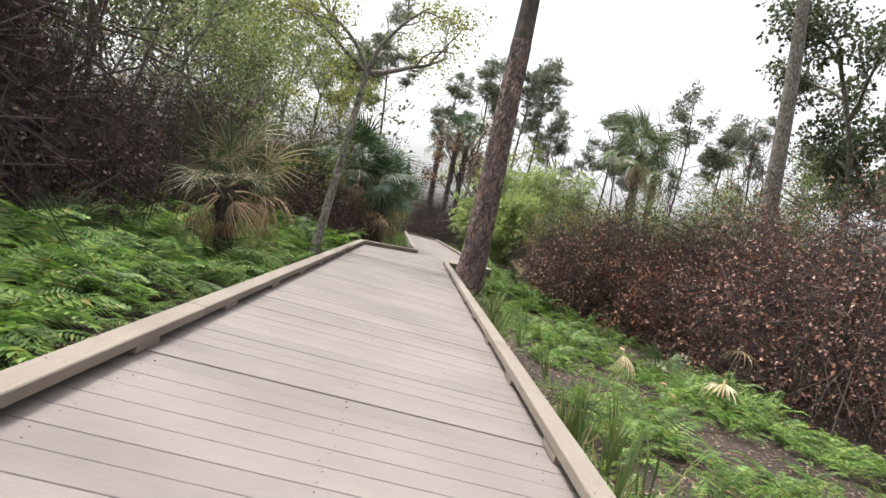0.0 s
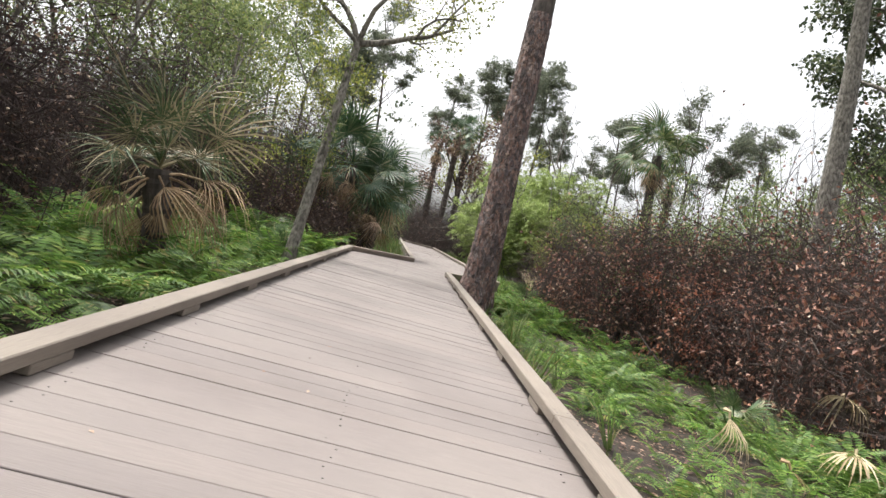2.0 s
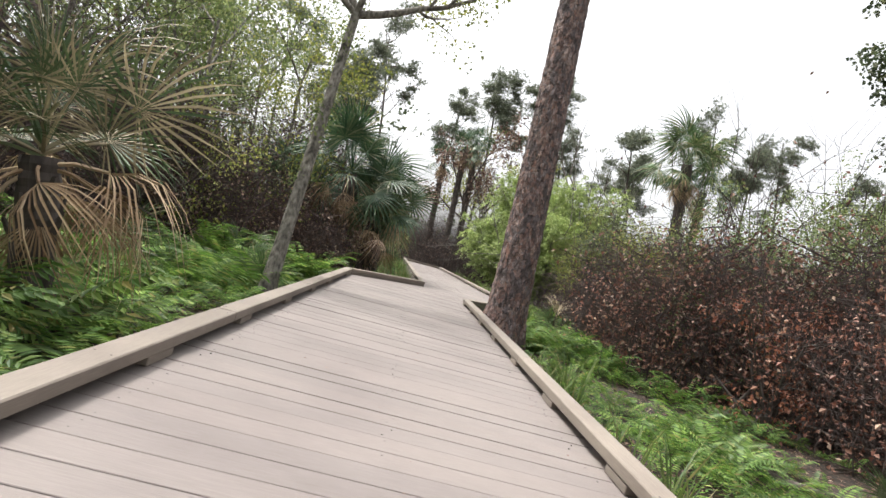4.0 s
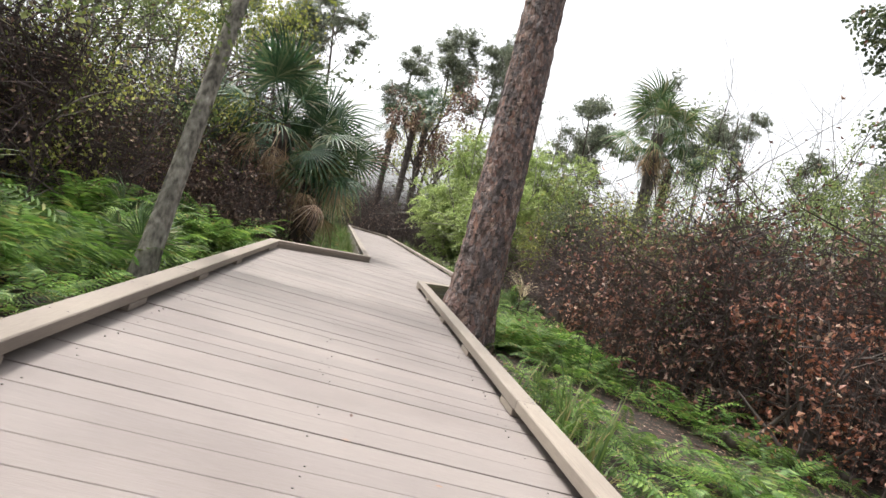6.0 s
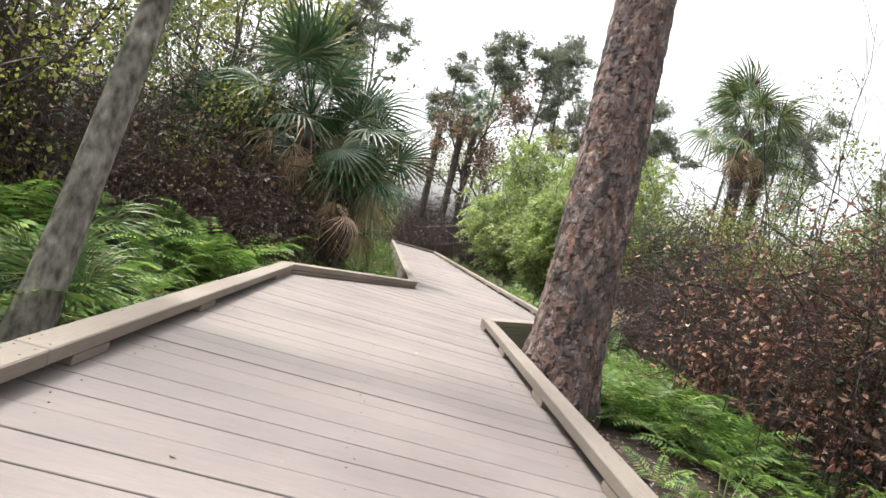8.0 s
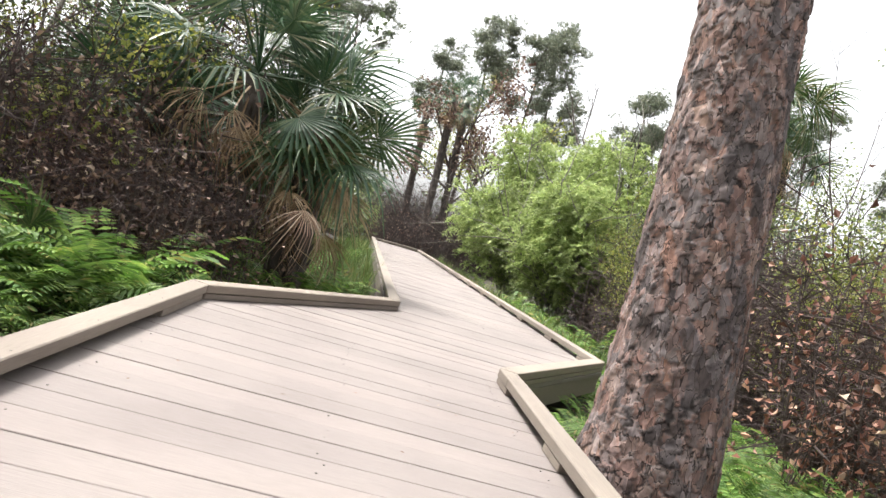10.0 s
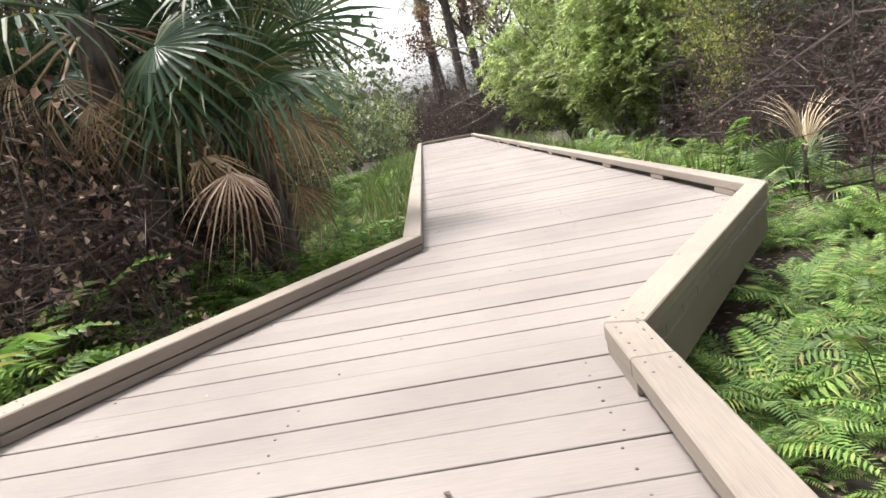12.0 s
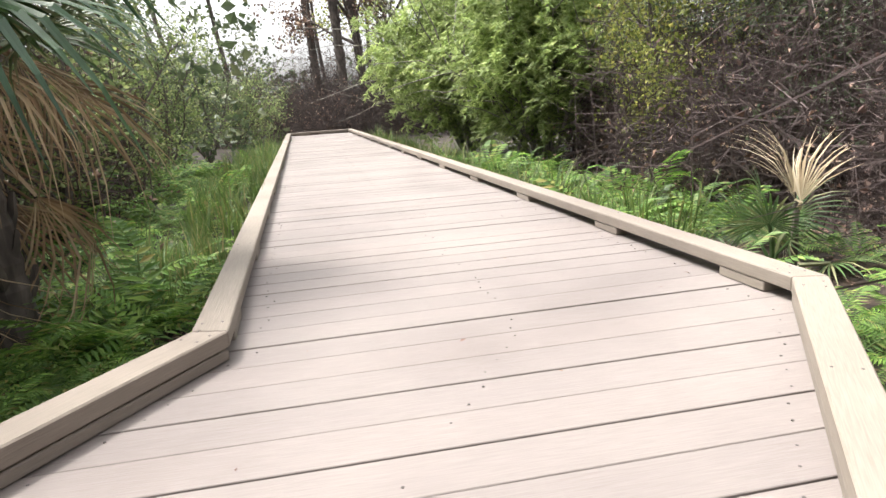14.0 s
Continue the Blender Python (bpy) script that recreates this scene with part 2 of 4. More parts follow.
def any_turns(n, size=(0.8, 1.2)):
    q = rng.normal(size=(n, 4))
    w, x, y, z = (q / np.linalg.norm(q, axis=1, keepdims=True)).T
    m = np.stack([1 - 2 * (y * y + z * z), 2 * (x * y - w * z), 2 * (x * z + w * y), 2 * (x * y + w * z), 1 - 2 * (x * x + z * z),
                  2 * (y * z - w * x), 2 * (x * z - w * y), 2 * (y * z + w * x), 1 - 2 * (x * x + y * y)], -1).reshape(n, 3, 3)
    return m * rng.uniform(*size, n)[:, None, None]


def tube(path, radii, sides=8, cap=False):
    p = np.asarray(path, float)
    r = np.broadcast_to(np.asarray(radii, float), (len(p),))
    d = np.gradient(p, axis=0)
    d /= np.linalg.norm(d, axis=1, keepdims=True) + 1e-9
    ref = np.array([1.0, 0, 0]) if abs(d[0, 0]) < 0.8 else np.array([0, 1.0, 0])
    u = np.cross(d, ref)
    u /= np.linalg.norm(u, axis=1, keepdims=True) + 1e-9
    w = np.cross(d, u)
    a = np.arange(sides) * 2 * np.pi / sides
    v = p[:, None] + r[:, None, None] * (np.cos(a)[None, :, None] * u[:, None] + np.sin(a)[None, :, None] * w[:, None])
    i, j = np.meshgrid(np.arange(len(p) - 1), np.arange(sides), indexing="ij")
    k = (j + 1) % sides
    q = np.stack([i * sides + j, i * sides + k, (i + 1) * sides + k, (i + 1) * sides + j], -1).reshape(-1, 4)
    return v.reshape(-1, 3), q


def prism(corners, z0, z1, bevel=0.006):
    """A timber over four corners in plan (in order round it), with bevelled long edges and ends."""
    p = [np.array(c, float) for c in corners]
    d = (p[1] - p[0]) / np.linalg.norm(p[1] - p[0])
    rings = []
    for (i, o), s in (((0, 3), 1), ((0, 3), 0), ((1, 2), 0), ((1, 2), 1)):
        push = 0 if s else (d * bevel if i == 0 else -d * bevel)
        a, c = p[i] + push, p[o] + push
        w = (c - a) / np.linalg.norm(c - a)
        k = bevel if s else 0.0
        L = np.linalg.norm(c - a)
        prof = [(k, z0 + bevel), (bevel, z0 + k), (L - bevel, z0 + k), (L - k, z0 + bevel), (L - k, z1 - bevel), (L - bevel, z1 - k), (bevel, z1 - k), (k, z1 - bevel)]
        rings.append([(*(a + w * t), z) for t, z in prof])
    v = np.array(rings).reshape(-1, 3)
    q = [(i * 8 + j, i * 8 + (j + 1) % 8, (i + 1) * 8 + (j + 1) % 8, (i + 1) * 8 + j) for i in range(3) for j in range(8)]
    for o, f in ((0, 1), (24, 0)):
        for c in ((0, 1, 2, 3), (0, 3, 4, 7), (4, 5, 6, 7)):
            q.append(tuple(o + x for x in (c if f else c[::-1])))
    return v, np.array(q)


def bar(a, b, width, z0, z1, bevel=0.006, side=1.0):
    """A straight timber from a to b in plan; its width lies on the left of the way from a to b for side 1, on the right for -1."""
    a, b = np.array(a, float), np.array(b, float)
    d = b - a
    n = np.array([-d[1], d[0]]) / np.linalg.norm(d) * side * width
    return prism((a, b, b + n, a + n), z0, z1, bevel)


def outer_line(points, width, side):
    """The points of a line set off sideways by a width, mitred at the bends."""
    p = [np.array(x, float) for x in points]
    out = []
    for k in range(len(p)):
        ns = []
        for i in (k - 1, k):
            if 0 <= i < len(p) - 1:
                d = p[i + 1] - p[i]
                ns.append(np.array([-d[1], d[0]]) / np.linalg.norm(d) * side)
        m = sum(ns) / np.linalg.norm(sum(ns))
        out.append(p[k] + m * width / (m @ ns[0]))
    return out


def slab(poly, z0, z1, bevel=0.0025):
    """A bevelled board over a convex plan."""
    bm = bmesh.new()
    vs = [bm.verts.new((x, y, z1)) for x, y in poly]
    f = bm.faces.new(vs)
    f.normal_update()
    if f.normal.z < 0:
        f.normal_flip()
    r = bmesh.ops.extrude_face_region(bm, geom=[f])
    for g in r["geom"]:
        if isinstance(g, bmesh.types.BMVert):
            g.co.z = z0
    bmesh.ops.recalc_face_normals(bm, faces=bm.faces)
    top = [e for e in bm.edges if all(v.co.z > z1 - 1e-6 for v in e.verts)]
    bmesh.ops.bevel(bm, geom=top, offset=bevel, segments=1, affect="EDGES")
    me = bpy.data.meshes.new("plank")
    bm.to_mesh(me)
    bm.free()
    return me


# ---- boardwalk ----
RAIL_W, TOP, LIFT = 0.135, 0.112, 0.048
A, B, C, D = (0.0, 12.06), (1.48, 14.36), (2.2, 12.05), (3.70, 14.24)
E_, F_ = (0.80, 33.6), (2.66, 34.2)
START = -9.0
PITCH, GAP = 0.1875, 0.0068
LEFT_EDGE = [(-0.13, START), (-0.13, 12.1), (1.345, 14.43), (0.67, 34.0)]
RIGHT_EDGE = [(2.33, START), (2.33, 12.03), (3.85, 14.2), (2.79, 34.4)]


def meet(line, p, way):
    """Where the straight line through p along way crosses a broken line."""
    for a, e in zip(line, line[1:]):
        d = (e[0] - a[0], e[1] - a[1])
        det = way[0] * -d[1] + d[0] * way[1]
        u = (way[0] * (a[1] - p[1]) - way[1] * (a[0] - p[0])) / det
        if -1e-6 <= u <= 1 + 1e-6:
            return (a[0] + u * d[0], a[1] + u * d[1])
    return None


def screw_head(r=0.0048):
    hexa = np.array([(r * math.cos(x), r * math.sin(x), z) for z in (0.0, -0.02) for x in np.arange(6) * math.pi / 3])
    return hexa, np.array([(0, 1, 2, 3), (0, 3, 4, 5)] + [(j + 6, (j + 1) % 6 + 6, (j + 1) % 6, j) for j in range(6)])


def build_deck():
    deck = thing("boardwalk_deck", (0, 0, 0), "weathered grey-brown timber boardwalk deck of wide cross planks", "boardwalk", kind="structure")
    screws = []

    def joint(y):
        a = radians(float(np.interp(y, [13.8, 14.6, 34], [0.9, 2.4, 1.6])))
        way = (math.cos(a), math.sin(a))
        return meet(LEFT_EDGE, (2.0, y), way), meet(RIGHT_EDGE, (2.0, y), way)

    for k in range(int((33.8 - START) / PITCH)):
        y = 4.158 + PITCH * (k - 69)
        w = PITCH
        g = GAP * rng.uniform(0.55, 1.4) / 2
        (l0, r0), (l1, r1) = joint(y + g), joint(y + w - g)
        quad = (l0, r0, r1, l1)
        if None in quad:
            continue
        cx, cy = sum(p[0] for p in quad) / 4, sum(p[1] for p in quad) / 4
        ob = new("plank", slab([(px - cx, py - cy) for px, py in quad], -0.038, 0.0))
        ob.location = (cx, cy, rng.normal(0, 0.0014))
        ob.data.materials.append(M_PLANK)
        ob.parent = deck
        for s in (0.09, 0.5, 0.91):
            for e in (0.24, 0.76):
                if rng.random() < 0.75:
                    s_, e_ = s + rng.normal(0, 0.006), e + rng.normal(0, 0.03)
                    screws.append(tuple((1 - s_) * ((1 - e_) * l0[k] + e_ * l1[k]) + s_ * ((1 - e_) * r0[k] + e_ * r1[k]) for k in (0, 1)) + (0.0015,))
    ob = part("screw_heads", spread(screw_head(), np.repeat(np.eye(3)[None], len(screws), 0), screws), M_SCREW, deck, "dark sunken screw heads")
    tagged(ob, kind="stuff")


def timber(name, corners, z0, z1, bevel, parent):
    """A curb timber over four corners, its grain along its own length."""
    p = np.array(corners, float)
    d = p[1] - p[0]
    a = math.atan2(d[1], d[0])
    ca, sa = math.cos(a), math.sin(a)
    local = (p - p[0]) @ np.array([[ca, -sa], [sa, ca]])
    ob = part(name, prism(local, z0, z1, bevel), M_RAIL, parent)
    ob.location, ob.rotation_euler = (p[0, 0], p[0, 1], 0), (0, 0, a)
    return ob


def rail_run(thing_ob, a, b, ao, bo, blocks, whole=False, cuts=()):
    """A run of curb from a to b (ao, bo: its outer corners): rail timbers end to end, on spacer blocks or on a second timber that runs the whole way."""
    a, b, ao, bo = (np.array(x, float) for x in (a, b, ao, bo))
    length = np.linalg.norm(b - a)
    d = (b - a) / length
    n = np.array([-d[1], d[0]])
    n = n * np.sign((ao - a) @ n)
    stops = [0.0, *cuts, length]
    heads = []
    for k, (s0, s1) in enumerate(zip(stops, stops[1:])):
        g = 0.0015
        p, q = a + d * (s0 + g), a + d * (s1 - g)
        po = ao + d * g if k == 0 else p + n * RAIL_W
        qo = bo - d * g if k == len(stops) - 2 else q + n * RAIL_W
        z = rng.normal(0, 0.0015)
        run = s1 - s0
        for f in (0.05, 0.12, run * 0.33, run * 0.66, run - 0.12, run - 0.05):
            for o in (0.03, RAIL_W - 0.03):
                if 0.1 < run and rng.random() < 0.85:
                    heads.append((*(p + d * (f + rng.normal(0, 0.008)) + n * o), TOP + z + 0.0012))
        timber("rail", (p, q, qo, po), LIFT + z, TOP + z, 0.006, thing_ob)
        if whole:
            timber("base_timber", (p + n * 0.004, q + n * 0.004, qo - n * 0.004, po - n * 0.004), 0.003, LIFT - 0.004, 0.005, thing_ob)
    ob = part("screw_heads", spread(screw_head(), np.repeat(np.eye(3)[None], len(heads), 0), heads), M_SCREW, thing_ob, "dark sunken screw heads")
    tagged(ob, kind="stuff")
    for s in blocks:
        if 0.15 <= s < length - 0.05:
            e = min(s + (0.3 if s < length - 1.0 else 0.8), length - 0.02)
            p, q = a + d * s + n * 0.004, a + d * e + n * 0.004
            timber("spacer_block", (p, q, q + n * (RAIL_W - 0.012), p + n * (RAIL_W - 0.012)), 0.003, LIFT - 0.002, 0.004, thing_ob)


def edge_frame(thing_ob, a, b, side):
    """The rim joist under a deck edge."""
    a, b = np.array(a), np.array(b)
    n = np.array([-(b - a)[1], (b - a)[0]]) / np.linalg.norm(b - a) * side
    part("rim_joist", bar(a + n * 0.085, b + n * 0.085, 0.04, -0.23, -0.041, 0.004, side), M_UNDER, thing_ob)


def build_curbs():
    lab = "weathered tan timber curb rail along the boardwalk edge"
    S = START
    lp, rp = [(0, S), A, B, E_, F_], [(2.2, S), C, D, F_]
    lo, ro = outer_line(lp, RAIL_W, 1), outer_line(rp, RAIL_W, -1)
    short, full = lab + ", raised on short blocks", lab + ", doubled with a full base timber"
    runs = (
        (lp, lo, 0, short, [4.3 - S + 1.53 * k for k in range(-9, 4)] + [A[1] - S - 0.85], False, [3.3, 8.2, 13.1, 16.16, 18.6]),
        (lp, lo, 1, full, [], True, []),
        (lp, lo, 2, short, [0.2] + [1.6 + 1.53 * k for k in range(12)], False, [4.8, 9.7, 14.5]),
        (rp, ro, 0, short, [5.75 - S + 1.53 * k for k in range(-10, 4)] + [C[1] - S - 0.36], False, [4.9, 9.8, 14.7, C[1] - S - 0.33]),
        (rp, ro, 1, full, [], True, []),
        (rp, ro, 2, short, [0.16] + [1.45 + 1.53 * k for k in range(13)], False, [4.9, 9.8, 14.7]),
    )
    for p, o, k, text, blocks, whole, cuts in runs:
        ob = thing("boardwalk_curb", (0, 0, 0), text, "curb", "boardwalk curbs", "structure")
        rail_run(ob, p[k], p[k + 1], o[k], o[k + 1], blocks, whole, cuts)
    end = thing("boardwalk_curb", (0, 0, 0), "weathered tan timber curb rail across the far bend", "curb", "boardwalk curbs", "structure")
    e0, e1 = np.array(E_) + (0.01, -0.0), np.array(F_) + (-0.01, 0.0)
    rail_run(end, e0, e1, e0 + (-0.04, RAIL_W), e1 + (-0.04, RAIL_W), [0.3, 1.0, 1.55])
    frame_ob = thing("boardwalk_frame", (0, 0, 0), "timber rim joists and posts under the boardwalk, shade put into their colour", "frame", kind="structure")
    for a, b, s in (((0, S), A, 1), (A, B, 1), (B, E_, 1), ((2.2, S), C, -1), (C, D, -1), (D, F_, -1)):
        edge_frame(frame_ob, a, b, s)
    for x, y in [(x, y) for x in (0.05, 2.1) for y in np.arange(-8, 12, 2.4)] + [(1.55, 15.0), (3.5, 14.6), (3.3, 20), (1.3, 20), (3.0, 26), (1.1, 26), (0.95, 32), (2.6, 32), (1.0, 13.2), (2.9, 13.2)]:
        part("post", bar((x, y), (x + 0.1, y), 0.1, -0.95, -0.04, 0.004), M_UNDER, frame_ob)


# ---- plant pieces ----


def frond_fern(pairs=13, fine=False, droop=0.62, wide=1.0):
    """One fern frond one metre long, arching from the origin along +y: a stalk with narrow pointed leaflets, creased along the middle when fine."""
    s = np.linspace(0, 1, 5)
    py, pz = np.sin(s * 1.25) / 1.05, 0.62 * s - droop * s * s
    path = np.stack([0 * s, py, pz], -1)
    geos = [tube(path, 0.007 * (1.1 - s), 3)] if fine else []
    out = []
    for i in range(pairs):
        u = 0.20 + 0.79 * i / pairs
        p = np.array([0, np.interp(u, s, py), np.interp(u, s, pz)])
        fw = np.array([0, 1.0, 0.62 - 2 * droop * u])
        fw /= np.linalg.norm(fw)
        ln = 0.215 * min(1.0, (u + 0.08) * 2.6) * (1.02 - u) ** 0.62
        for sx in (-1, 1):
            ax = np.array([sx * 0.92, 0.0, 0.10]) + fw * 0.38
            ax /= np.linalg.norm(ax)
            cr = np.cross(ax, (0, 0, 1.0))
            cr /= np.linalg.norm(cr)
            sag = np.array([0, 0, -0.30 * ln])
            w = (0.012 + 0.007 * (1 - u)) * wide
            m = p + ax * ln * 0.38 + sag * 0.15
            tip = p + ax * ln + sag
            if fine:
                low = m - np.array([0, 0, 0.4 * w])
                out.append([p, m + cr * w, tip, low])
                out.append([p, low, tip, m - cr * w])
            else:
                out.append([p, m + cr * w, tip, m - cr * w])
    v = np.array(out).reshape(-1, 3)
    geos.append((v, np.arange(len(v)).reshape(-1, 4)))
    return join(geos)


def fern_plant(n, fine=False, size=0.7, wide=1.0):
    f = frond_fern(17 if fine else 15, fine, 0.62, wide)
    m, at = [], []
    for k in range(n):
        a = 2 * np.pi * (k + rng.uniform(-0.35, 0.35)) / n
        e = rng.uniform(-0.05, 0.62)
        c = rng.uniform(-0.35, 0.35)
        m.append(rot(a, e, c) * size * rng.uniform(0.6, 1.12))
        at.append((0, 0, 0))
    return spread(f, m, at)


def fan_leaf(n=24, spread_deg=125, petiole=0.8, blade=0.75, droop=0.35, fold=0.25, slim=1.0):
    """A palmate frond: stalk along +y from the origin, then a fan of pleated strips with hanging tips."""
    geos = [tube([(0, 0, 0), (0, petiole * 0.5, 0.03), (0, petiole, 0.0)], (0.018, 0.014, 0.011), 4)]
    out = []
    for k in range(n):
        a = radians(spread_deg) * (2 * (k + 0.5) / n - 1)
        ln = blade * (1 - 0.28 * (abs(a) / radians(spread_deg)) ** 1.5) * rng.uniform(0.9, 1.05)
        dx, dy = math.sin(a), math.cos(a)
        lift = 0.10 * math.cos(a) - fold * abs(math.sin(a)) * 0.4
        half = radians(spread_deg) / n * 0.94 * slim
        rows = []
        dp = droop * rng.uniform(0.4, 1.8)
        for t, wf in ((0.02, 1.0), (0.3, 0.95), (0.55, 0.66), (0.8, 0.36), (1.0, 0.05)):
            r = ln * t
            w = min(r, ln * 0.5) * math.tan(half) * wf
            z = lift * r - dp * ln * max(0.0, t - 0.35) ** 2 * 1.7
            rr = r - 0.25 * dp * ln * max(0.0, t - 0.5) ** 2
            c = np.array([dx * rr, petiole + dy * rr, z])
            nrm = np.array([dy, -dx, 0.0])
            rows.append((c - nrm * w + (0, 0, 0.35 * w), c, c + nrm * w + (0, 0, 0.35 * w)))
        for r0, r1 in zip(rows, rows[1:]):
            out.append([r0[0], r0[1], r1[1], r1[0]])
            out.append([r0[1], r0[2], r1[2], r1[1]])
    v = np.array(out).reshape(-1, 3)
    # weld each strip into one island
    q = []
    vs = []
    for k in range(n):
        block = v.reshape(-1, 8, 4, 3)[k]
        pts = [block[0][0], block[0][1], block[1][1]]
        for j in range(4):
            pts += [block[2 * j][3], block[2 * j][2], block[2 * j + 1][2]]
        o = k * 15
        vs += pts
        for j in range(4):
            q += [(o + 3 * j, o + 3 * j + 1, o + 3 * j + 4, o + 3 * j + 3), (o + 3 * j + 1, o + 3 * j + 2, o + 3 * j + 5, o + 3 * j + 4)]
    geos.append((np.array(vs), np.array(q)))
    return join(geos)


def rot(yaw, pitch, rollv=0.0):
    """Points +y to the given yaw and pitch up."""
    ca, sa, ce, se, cr, sr = math.cos(yaw), math.sin(yaw), math.cos(pitch), math.sin(pitch), math.cos(rollv), math.sin(rollv)
    return np.array([[ca, -sa, 0], [sa, ca, 0], [0, 0, 1]]) @ np.array([[1, 0, 0], [0, ce, -se], [0, se, ce]]) @ np.array([[cr, 0, sr], [0, 1, 0], [-sr, 0, cr]])


def palm_crown(n, petiole, blade, low=-0.7, high=1.35, droop=0.35, slim=1.0):
    leaves = [fan_leaf(26, 125, petiole, blade, droop * f, 0.3, slim) for f in (0.7, 1.3, 2.2)]
    geos = []
    for k in range(n):
        u = (k + 0.5) / n
        yaw = k * 2.39996 + rng.uniform(-0.2, 0.2)
        pitch = low + (high - low) * (1 - u) ** 0.85 * 1.0
        m = rot(yaw, pitch + rng.uniform(-0.25, 0.25), rng.uniform(-0.9, 0.9)) * rng.uniform(0.65, 1.12)
        geos.append(spread(leaves[k % 3], [m], [(0, 0, 0.12 * (1 - u))]))
    return join(geos)


def dead_skirt(n, petiole, blade, high=-0.95, low=-1.5):
    leaf = fan_leaf(18, 58, petiole, blade, 0.9, 0.9, 0.75)
    geos = []
    for k in range(n):
        geos.append(spread(leaf, [rot(k * 2.4 + rng.uniform(-0.4, 0.4), rng.uniform(low, high), rng.uniform(-0.8, 0.8)) * rng.uniform(0.75, 1.1)], [(0, 0, -0.05)]))
    return join(geos)


def boot_trunk(path, radius):
    """A palm trunk with the stubs of old leaf bases."""
    path = np.asarray(path, float)
    s = np.linspace(0, 1, 24)
    t = np.linspace(0, 1, len(path))
    p = np.stack([np.interp(s, t, path[:, k]) for k in range(3)], -1)
    r = radius * (1 + 0.18 * np.exp(-s * 9) + 0.06 * np.sin(s * 60))
    geos = [tube(p, r, 12)]
    stub = tube([(0, 0, 0), (0, 0.05, 0.07), (0, 0.09, 0.16)], (0.035, 0.028, 0.014), 4)
    ln = np.linalg.norm(path[-1] - path[0])
    n = int(ln / 0.045)
    for k in range(n):
        u = (k + 0.5) / n
        c = np.array([np.interp(u, s, p[:, i]) for i in range(3)])
        yaw = k * 2.4
        if rng.random() < 0.8:
            geos.append(spread(stub, [rot(yaw, rng.uniform(-0.1, 0.35)) * rng.uniform(0.7, 1.2)], [c + radius * 0.85 * np.array([-math.sin(yaw), math.cos(yaw), 0])]))
    return join(geos)


def leaf_cloud(n, radius, leaf=(0.05, 0.02), flat=1.0):
    """Loose leaves on a small ball of twigs."""
    l, w = leaf
    one = np.array([(0, 0, 0), (w, l * 0.5, 0.12 * l), (0, l, 0), (-w, l * 0.5, 0.12 * l)])
    p = rng.normal(size=(n, 3))
    p *= (rng.uniform(0.25, 1.0, n) ** 0.5 * radius / np.linalg.norm(p, axis=1))[:, None]
    p[:, 2] *= flat
    return spread((one, np.array([[0, 1, 2, 3]])), any_turns(n, (0.7, 1.3)), p)


def needle_tuft(n=26, ln=0.22, w=0.006):
    out = []
    d = rng.normal(size=(n, 3))
    d[:, 2] = np.abs(d[:, 2]) * 0.8
    d /= np.linalg.norm(d, axis=1, keepdims=True)
    for x in d:
        c = np.cross(x, rng.normal(size=3))
        c *= w / np.linalg.norm(c)
        out.append([-c * 0.4, x * ln * 0.5 - c, x * ln, x * ln * 0.5 + c])
    v = np.array(out).reshape(-1, 3)
    return v, np.arange(len(v)).reshape(-1, 4)


def willow_spray(n=44, ln=0.9):
    """An arching twig with narrow leaves on all sides, nodding at its end."""
    s = np.linspace(0, 1, 4)
    path = np.stack([0.8 * ln * s, 0 * s, ln * (0.35 * s - 0.75 * s * s)], -1)
    geos = [tube(path, 0.004 * (1.1 - s), 3)]
    out = []
    for k in range(n):
        u = (k + 0.5) / n
        p = np.array([np.interp(u, s, path[:, i]) for i in range(3)])
        d = np.array([0.45 + rng.normal(0, 0.55), rng.normal(0, 0.75), rng.normal(-0.35, 0.4)])
        d /= np.linalg.norm(d)
        c = np.cross(d, rng.normal(size=3))
        c *= 0.017 / np.linalg.norm(c)
        l = rng.uniform(0.09, 0.17)
        out.append([p, p + d * l * 0.4 + c, p + d * l, p + d * l * 0.4 - c])
    v = np.array(out).reshape(-1, 3)
    geos.append((v, np.arange(len(v)).reshape(-1, 4)))
    return join(geos)


def grow(base, way, length, radius, levels, kids=4, bend=0.25, up=0.1, sides=8, open_from=0.35, angle=0.8, reach=(0.45, 0.7)):
    """Tapered wood that forks, and the tips where leaves sit: (list of tubes, list of points)."""
    wood, tips = [], []

    def limb(p, d, ln, r, lev):
        n = 6 if lev == levels else 4
        pts, q = [p], p
        for k in range(n):
            d = d + rng.normal(0, bend / n ** 0.5, 3) + np.array([0, 0, up / n])
            d = d / np.linalg.norm(d)
            q = q + d * ln / n
            pts.append(q)
        pts = np.array(pts)
        wood.append(tube(pts, r * np.linspace(1, 0.35 if lev else 0.15, n + 1), max(3, sides - 2 * (levels - lev))))
        if lev == 0:
            tips.extend(pts[2:])
            return
        tips.append(pts[-1])
        for k in range(kids):
            u = open_from + (1 - open_from) * (k + rng.uniform(0.2, 0.9)) / kids
            s = np.array([np.interp(u * n, np.arange(n + 1), pts[:, i]) for i in range(3)])
            side = np.cross(d, rng.normal(size=3))
            side /= np.linalg.norm(side)
            nd = d * math.cos(angle) + side * math.sin(angle)
            limb(s, nd / np.linalg.norm(nd), ln * rng.uniform(*reach), r * 0.45, lev - 1)

    limb(np.array(base, float), np.array(way, float) / np.linalg.norm(way), length, radius, levels)
    return wood, tips


